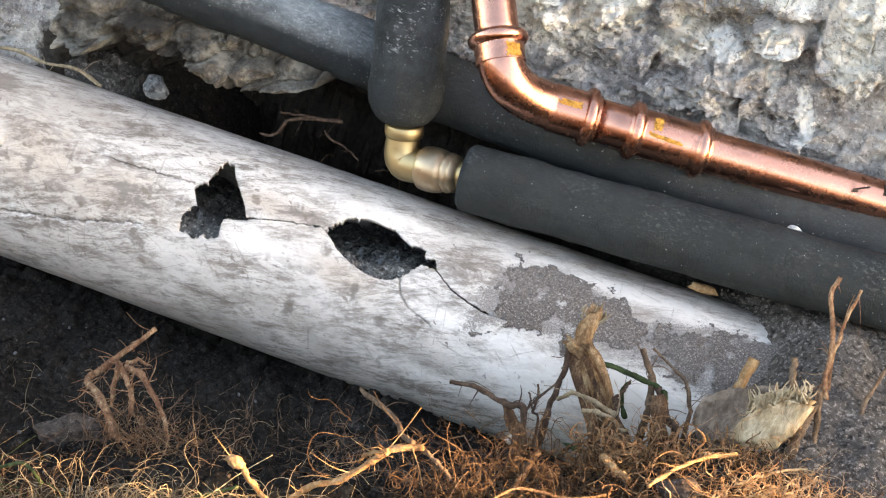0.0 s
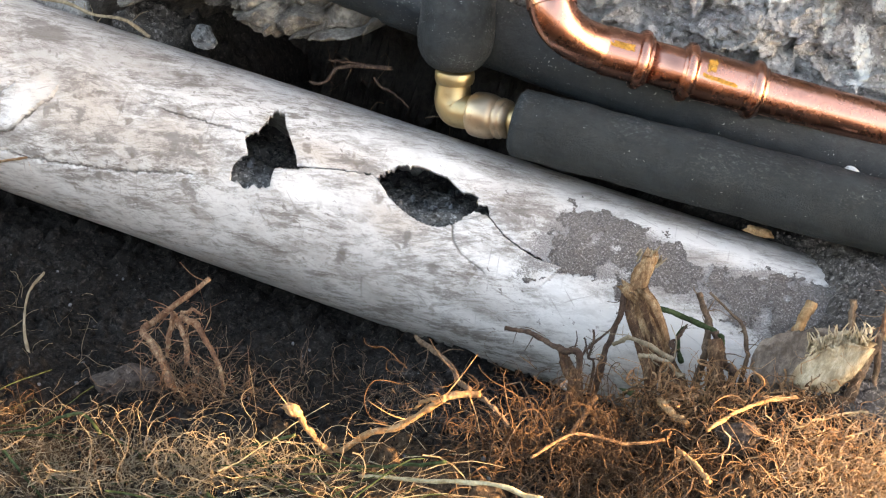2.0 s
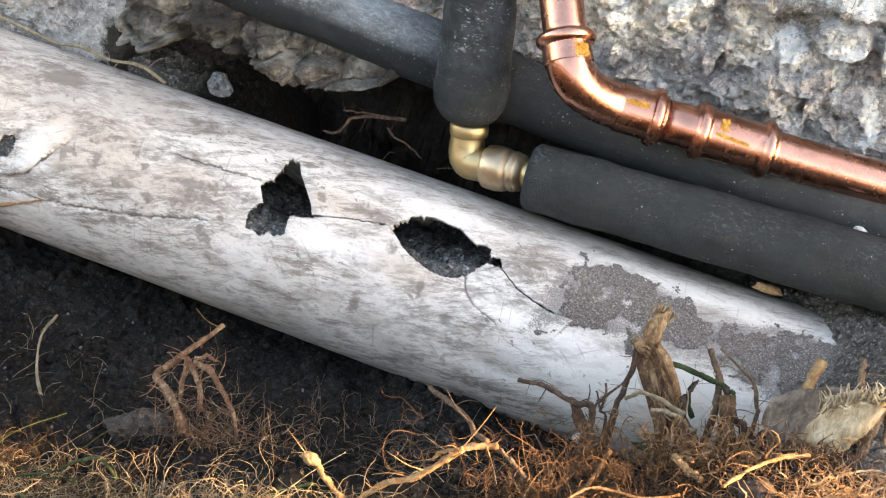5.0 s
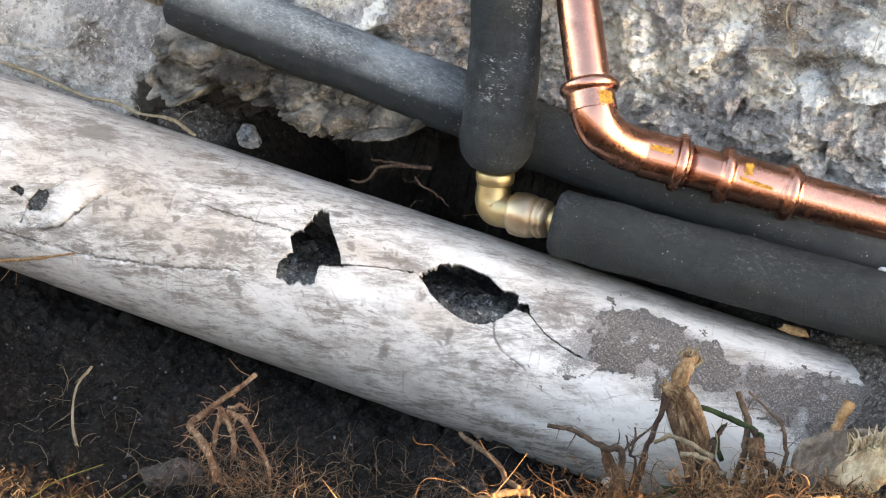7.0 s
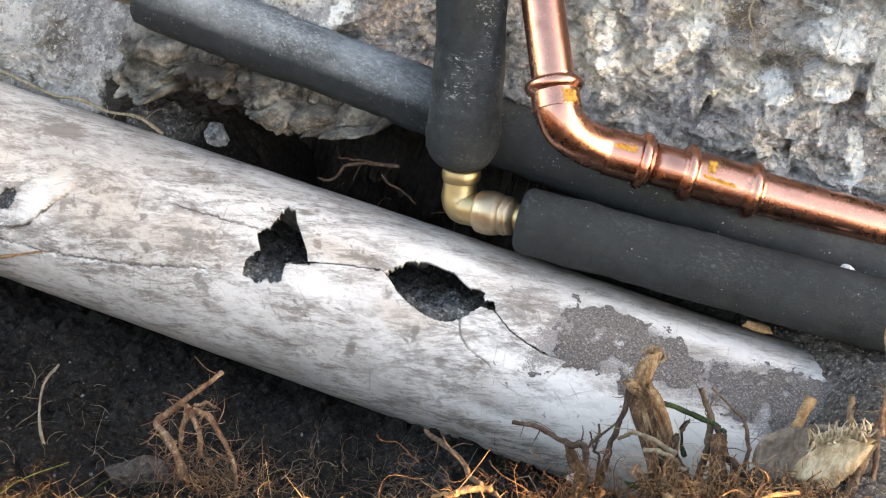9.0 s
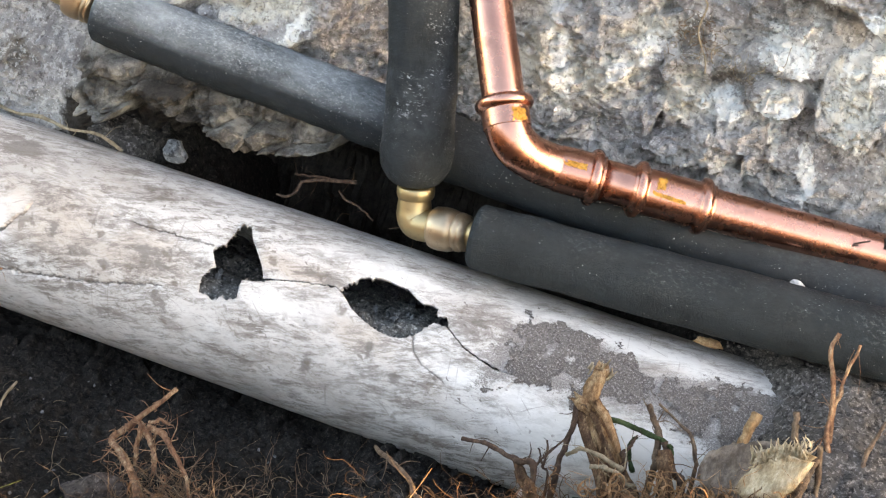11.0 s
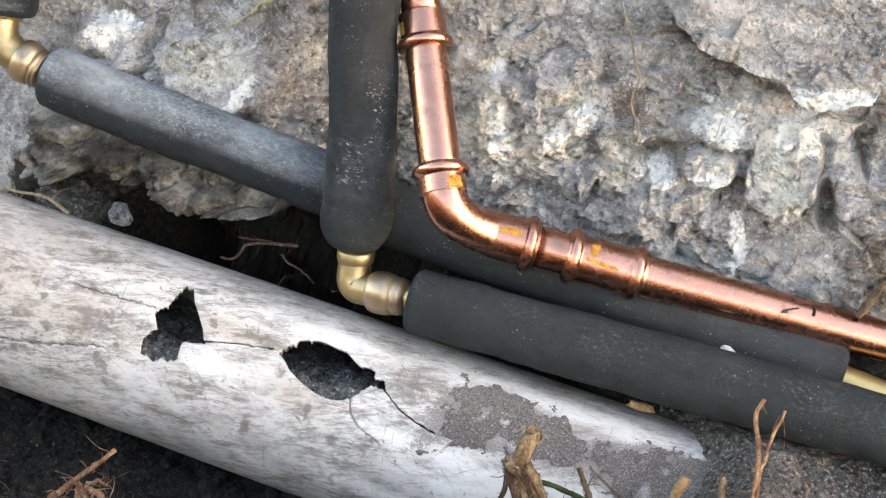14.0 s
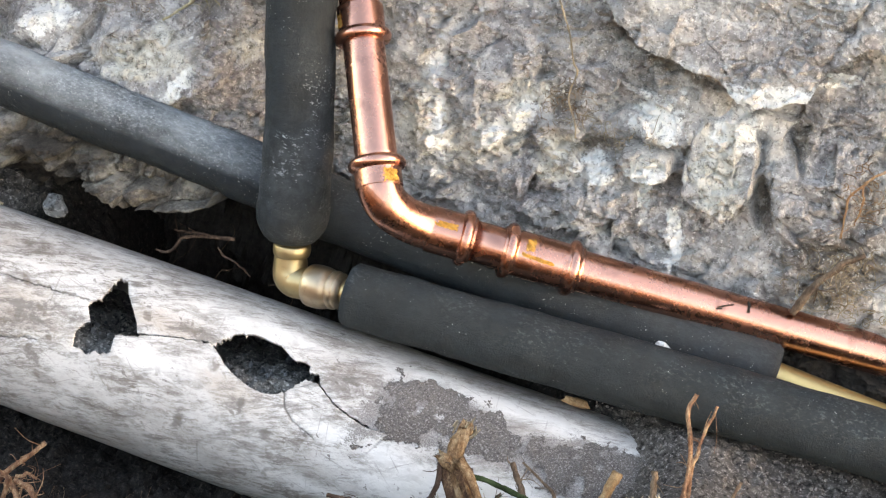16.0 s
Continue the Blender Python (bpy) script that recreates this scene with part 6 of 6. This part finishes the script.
def bank(rng, x0, x1, y0, y1, up):
    return rng.uniform(x0, x1), rng.uniform(y0, y1), abs(rng.normal()) * up


scatter("fine_roots", "tangle of fine orange roots on the bank", "roots", ROOT_BROWN, 2400,
        lambda g: bank(g, 0.21, 0.40, -0.28, -0.158, 0.004), (0.008, 0.034), (0.00010, 0.00034), 0.6, 0.6, 1, None, 1.2, 0.25)
scatter("fine_roots", "glowing mat of fine pale orange roots in sunlight", "roots", STRAW_WARM, 2000,
        lambda g: (g.normal(0.315, 0.025), g.normal(-0.178, 0.022), 0.002 + abs(g.normal()) * 0.006), (0.007, 0.026), (0.00009, 0.00032), 0.9, 0.6, 21)
scatter("fine_roots", "orange fibres round the torn stem", "roots", ROOT, 280,
        lambda g: (g.normal(0.232, 0.020), g.normal(-0.118, 0.010), abs(g.normal()) * 0.009), (0.010, 0.030), (0.00012, 0.00045), 1.2, 0.5, 2)
scatter("brown_litter", "brown dry root litter covering the bank", "litter", ROOT_DARK, 1300,
        lambda g: bank(g, 0.16, 0.31, -0.30, -0.145, 0.003), (0.010, 0.045), (0.00012, 0.00045), 0.45, 0.42, 3, None, 1.3, 0.2)
scatter("fine_roots", "fine brown fibres under the bent root", "roots", ROOT_DARK, 220,
        lambda g: (g.normal(0.006, 0.018), g.normal(-0.155, 0.008), abs(g.normal()) * 0.008), (0.012, 0.045), (0.0001, 0.0003), 1.1, 0.4, 4)
scatter("dry_grass", "matted dry straw along the trench edge", "grass", STRAW, 600,
        lambda g: bank(g, -0.16, 0.20, -0.32, -0.212, 0.009), (0.016, 0.06), (0.00010, 0.00032), 0.7, 0.30, 5, (1.0, 0.1, 0.05), 1.0, 0.35)
scatter("dry_grass", "tan curled straw at the trench edge", "grass", STRAW, 500,
        lambda g: bank(g, -0.16, 0.14, -0.31, -0.208, 0.010), (0.010, 0.036), (0.00009, 0.00028), 1.0, 0.5, 6, None, 1.0, 0.4)
scatter("dry_grass", "a few longer dry stalks", "grass", STRAW_PALE, 40,
        lambda g: bank(g, -0.14, 0.16, -0.29, -0.215, 0.006), (0.03, 0.06), (0.0002, 0.0005), 0.6, 0.10, 16, (1.0, 0.15, 0.15))
scatter("green_grass", "green blades among the straw", "grass", GREEN, 70,
        lambda g: bank(g, -0.09, 0.14, -0.26, -0.21, 0.008), (0.03, 0.06), (0.0003, 0.0007), 0.6, 0.12, 7, (1.0, 0.2, 0.1))
scatter("root_hairs", "pale root hairs on the dark trench floor", "roots", STRAW, 150,
        lambda g: bank(g, -0.14, 0.16, -0.19, -0.07, 0.002), (0.010, 0.03), (0.0001, 0.00022), 0.7, 0.35, 8)
scatter("root_hairs", "brown root hairs on the dark trench floor", "roots", ROOT_DARK, 260,
        lambda g: bank(g, 0.03, 0.20, -0.18, -0.08, 0.003), (0.012, 0.04), (0.0001, 0.00026), 0.8, 0.4, 18)
scatter("root_hairs", "root hairs in the hollow behind the drain", "roots", ROOT_DARK, 80,
        lambda g: bank(g, -0.05, 0.08, 0.045, 0.075, 0.03), (0.012, 0.035), (0.0001, 0.0003), 1.2, 0.4, 9)


def tangle(name, label, mat, count, center, spread, length, radius, curl, seed):
    """Springy roots looping over one another, as one mesh."""
    rng = np.random.RandomState(seed)
    n = 16
    c = np.asarray(center) + rng.normal(size=(count, 3)) * spread
    c[:, 2] = np.maximum(c[:, 2], ground_height(c[:, 0], c[:, 1]) + 0.001)
    d = rng.normal(size=(count, 3))
    d[:, 2] = np.abs(d[:, 2]) * 0.7
    turn = rng.normal(size=(count, 3)) * curl
    ln = rng.uniform(*length, count)[:, None] / n
    pts = [c]
    for k in range(n - 1):
        d = d / np.linalg.norm(d, axis=1, keepdims=True)
        d = d + np.cross(turn, d) + rng.normal(size=(count, 3)) * 0.16
        turn = turn + rng.normal(size=(count, 3)) * 0.12
        q = pts[-1] + d / np.linalg.norm(d, axis=1, keepdims=True) * ln
        q[:, 2] = np.maximum(q[:, 2], ground_height(q[:, 0], q[:, 1]) + 0.0005)
        pts.append(q)
    c = np.stack(pts, 1)
    r0 = rng.uniform(radius[0], radius[1], count)
    pieces = [sweep(c[k], r0[k] * np.linspace(1.0, 0.4, n), 5, True, 0.25 * r0[k], 900, k) for k in range(count)]
    v, f = merged(pieces)
    return tagged(new(name, mesh_of(name, v, f, mat)), label, "roots", kind="stuff")


tangle("root_tangle", "springy orange roots tangled at the foot of the torn stem", ROOT, 90, (0.2420, -0.1150, 0.1429), (0.019, 0.007, 0.0035), (0.010, 0.032), (0.0002, 0.0008), 0.07, 61)
tangle("root_tangle", "dull brown roots tangled under orange ones", MAT_BROWN, 160, (0.2440, -0.1310, 0.1329), (0.028, 0.012, 0.003), (0.012, 0.036), (0.0002, 0.0007), 0.10, 62)
tangle("root_tangle", "fine brown roots hanging under the bent root", RED_ROOT, 22, (-0.008, -0.142, 0.066), (0.014, 0.008, 0.006), (0.012, 0.035), (0.0002, 0.0005), 0.15, 63)


tangle("root_mat", "matted tan fibrous roots heaped at the trench edge", STRAW, 420, (-0.035, -0.228, 0.064), (0.028, 0.013, 0.004), (0.012, 0.045), (0.00007, 0.00024), 0.065, 71)
tangle("root_mat", "matted brown fibrous roots at the trench edge", MAT_BROWN, 420, (-0.030, -0.220, 0.062), (0.034, 0.012, 0.003), (0.012, 0.045), (0.00007, 0.00028), 0.06, 72)
tangle("root_mat", "dry straw and roots matted on the bank", STRAW, 420, (0.050, -0.226, 0.086), (0.032, 0.010, 0.0035), (0.016, 0.055), (0.00007, 0.00026), 0.05, 73)
tangle("root_mat", "brown roots matted over the bank below the torn stem", MAT_BROWN, 620, (0.222, -0.170, 0.146), (0.030, 0.018, 0.003), (0.012, 0.045), (0.00008, 0.00034), 0.06, 74)
tangle("root_mat", "dark roots woven into the bank", MAT_BROWN, 420, (0.205, -0.186, 0.142), (0.034, 0.016, 0.002), (0.016, 0.050), (0.00010, 0.00045), 0.05, 75)
tangle("root_mat", "sunlit orange roots heaped on the bank", ROOT, 460, (0.292, -0.158, 0.166), (0.024, 0.016, 0.004), (0.010, 0.034), (0.00009, 0.00040), 0.06, 76)
tangle("straw_sprigs", "dry straw sprigs lodged between drain and mortar", STRAW_WARM, 16, (-0.2395, 0.0300, 0.1328), (0.008, 0.002, 0.003), (0.018, 0.040), (0.0003, 0.0006), 0.02, 68)
tangle("wall_roots", "dry brown rootlets clinging to rubble stone", ROOT_BROWN, 40, (0.1785, 0.0900, 0.2890), (0.006, 0.002, 0.007), (0.008, 0.022), (0.00010, 0.00026), 0.05, 64)
tangle("wall_roots", "brown rootlets hanging high on the wall", ROOT_BROWN, 50, (-0.1157, 0.0740, 0.2788), (0.026, 0.002, 0.004), (0.010, 0.030), (0.00010, 0.00028), 0.06, 69)
tangle("wall_roots", "matted tan rootlets in a hollow of the wall", STRAW, 120, (0.3520, 0.0760, 0.2410), (0.012, 0.003, 0.012), (0.008, 0.028), (0.00012, 0.00035), 0.14, 65)
tangle("wall_roots", "orange rootlets hanging over dark stone", ROOT_BROWN, 40, (0.3445, 0.0860, 0.2910), (0.007, 0.002, 0.008), (0.008, 0.024), (0.00012, 0.00035), 0.12, 66)
tangle("wall_roots", "thin pale rootlets along a stone lip", STRAW, 26, (0.2010, 0.0860, 0.2860), (0.014, 0.002, 0.006), (0.010, 0.030), (0.00012, 0.0003), 0.08, 67)


# grit, crumbs and chips
def crumbs(name, label, mat, count, place, size, seed):
    rng = np.random.RandomState(seed)
    base = [lumpy((0, 0, 0), (1, 1, 1), 100 + k, 1, 0.3) for k in range(5)]
    pieces = []
    for _ in range(count):
        x, y, z = place(rng)
        v, f = base[rng.randint(5)]
        s = rng.uniform(*size) * rng.uniform(0.6, 1.2, 3)
        a = rng.uniform(0, 6.28)
        rot = np.array([[math.cos(a), -math.sin(a), 0], [math.sin(a), math.cos(a), 0], [0, 0, 1]])
        pieces.append(((v * s) @ rot.T + (x, y, z + 0.3 * s[2]), f))
    v, f = merged(pieces)
    return tagged(new(name, mesh_of(name, v, f, mat, False)), label, "grit", kind="stuff")


def on_ground(g, x0, x1, y0, y1):
    x, y = g.uniform(x0, x1), g.uniform(y0, y1)
    return x, y, float(ground_height(x, y)) + 0.002


crumbs("soil_crumbs", "dark crumbs of loose soil", SOIL, 1800, lambda g: on_ground(g, -0.2, 0.24, -0.30, -0.04), (0.0008, 0.0030), 1)
crumbs("grit", "small pale chips in the soil", PEBBLE, 200, lambda g: on_ground(g, -0.2, 0.40, -0.26, -0.04), (0.0005, 0.0014), 2)
crumbs("soil_crumbs", "sandy crumbs under the foam pipe", SAND, 2600, lambda g: on_ground(g, 0.24, 0.46, -0.12, 0.05), (0.0004, 0.0013), 3)

crumbs("stones", "small pale stones lying in the broken drain", PEBBLE, 90,
       lambda g: (lambda x, y: (x, y, AX_Z + 0.015 - 0.30 * y + 0.012 * (x > 0.03) * min(1, max(0, (x - 0.02) / 0.07))))(g.uniform(-0.035, 0.11), g.uniform(-0.035, 0.02)), (0.0007, 0.0030), 5)
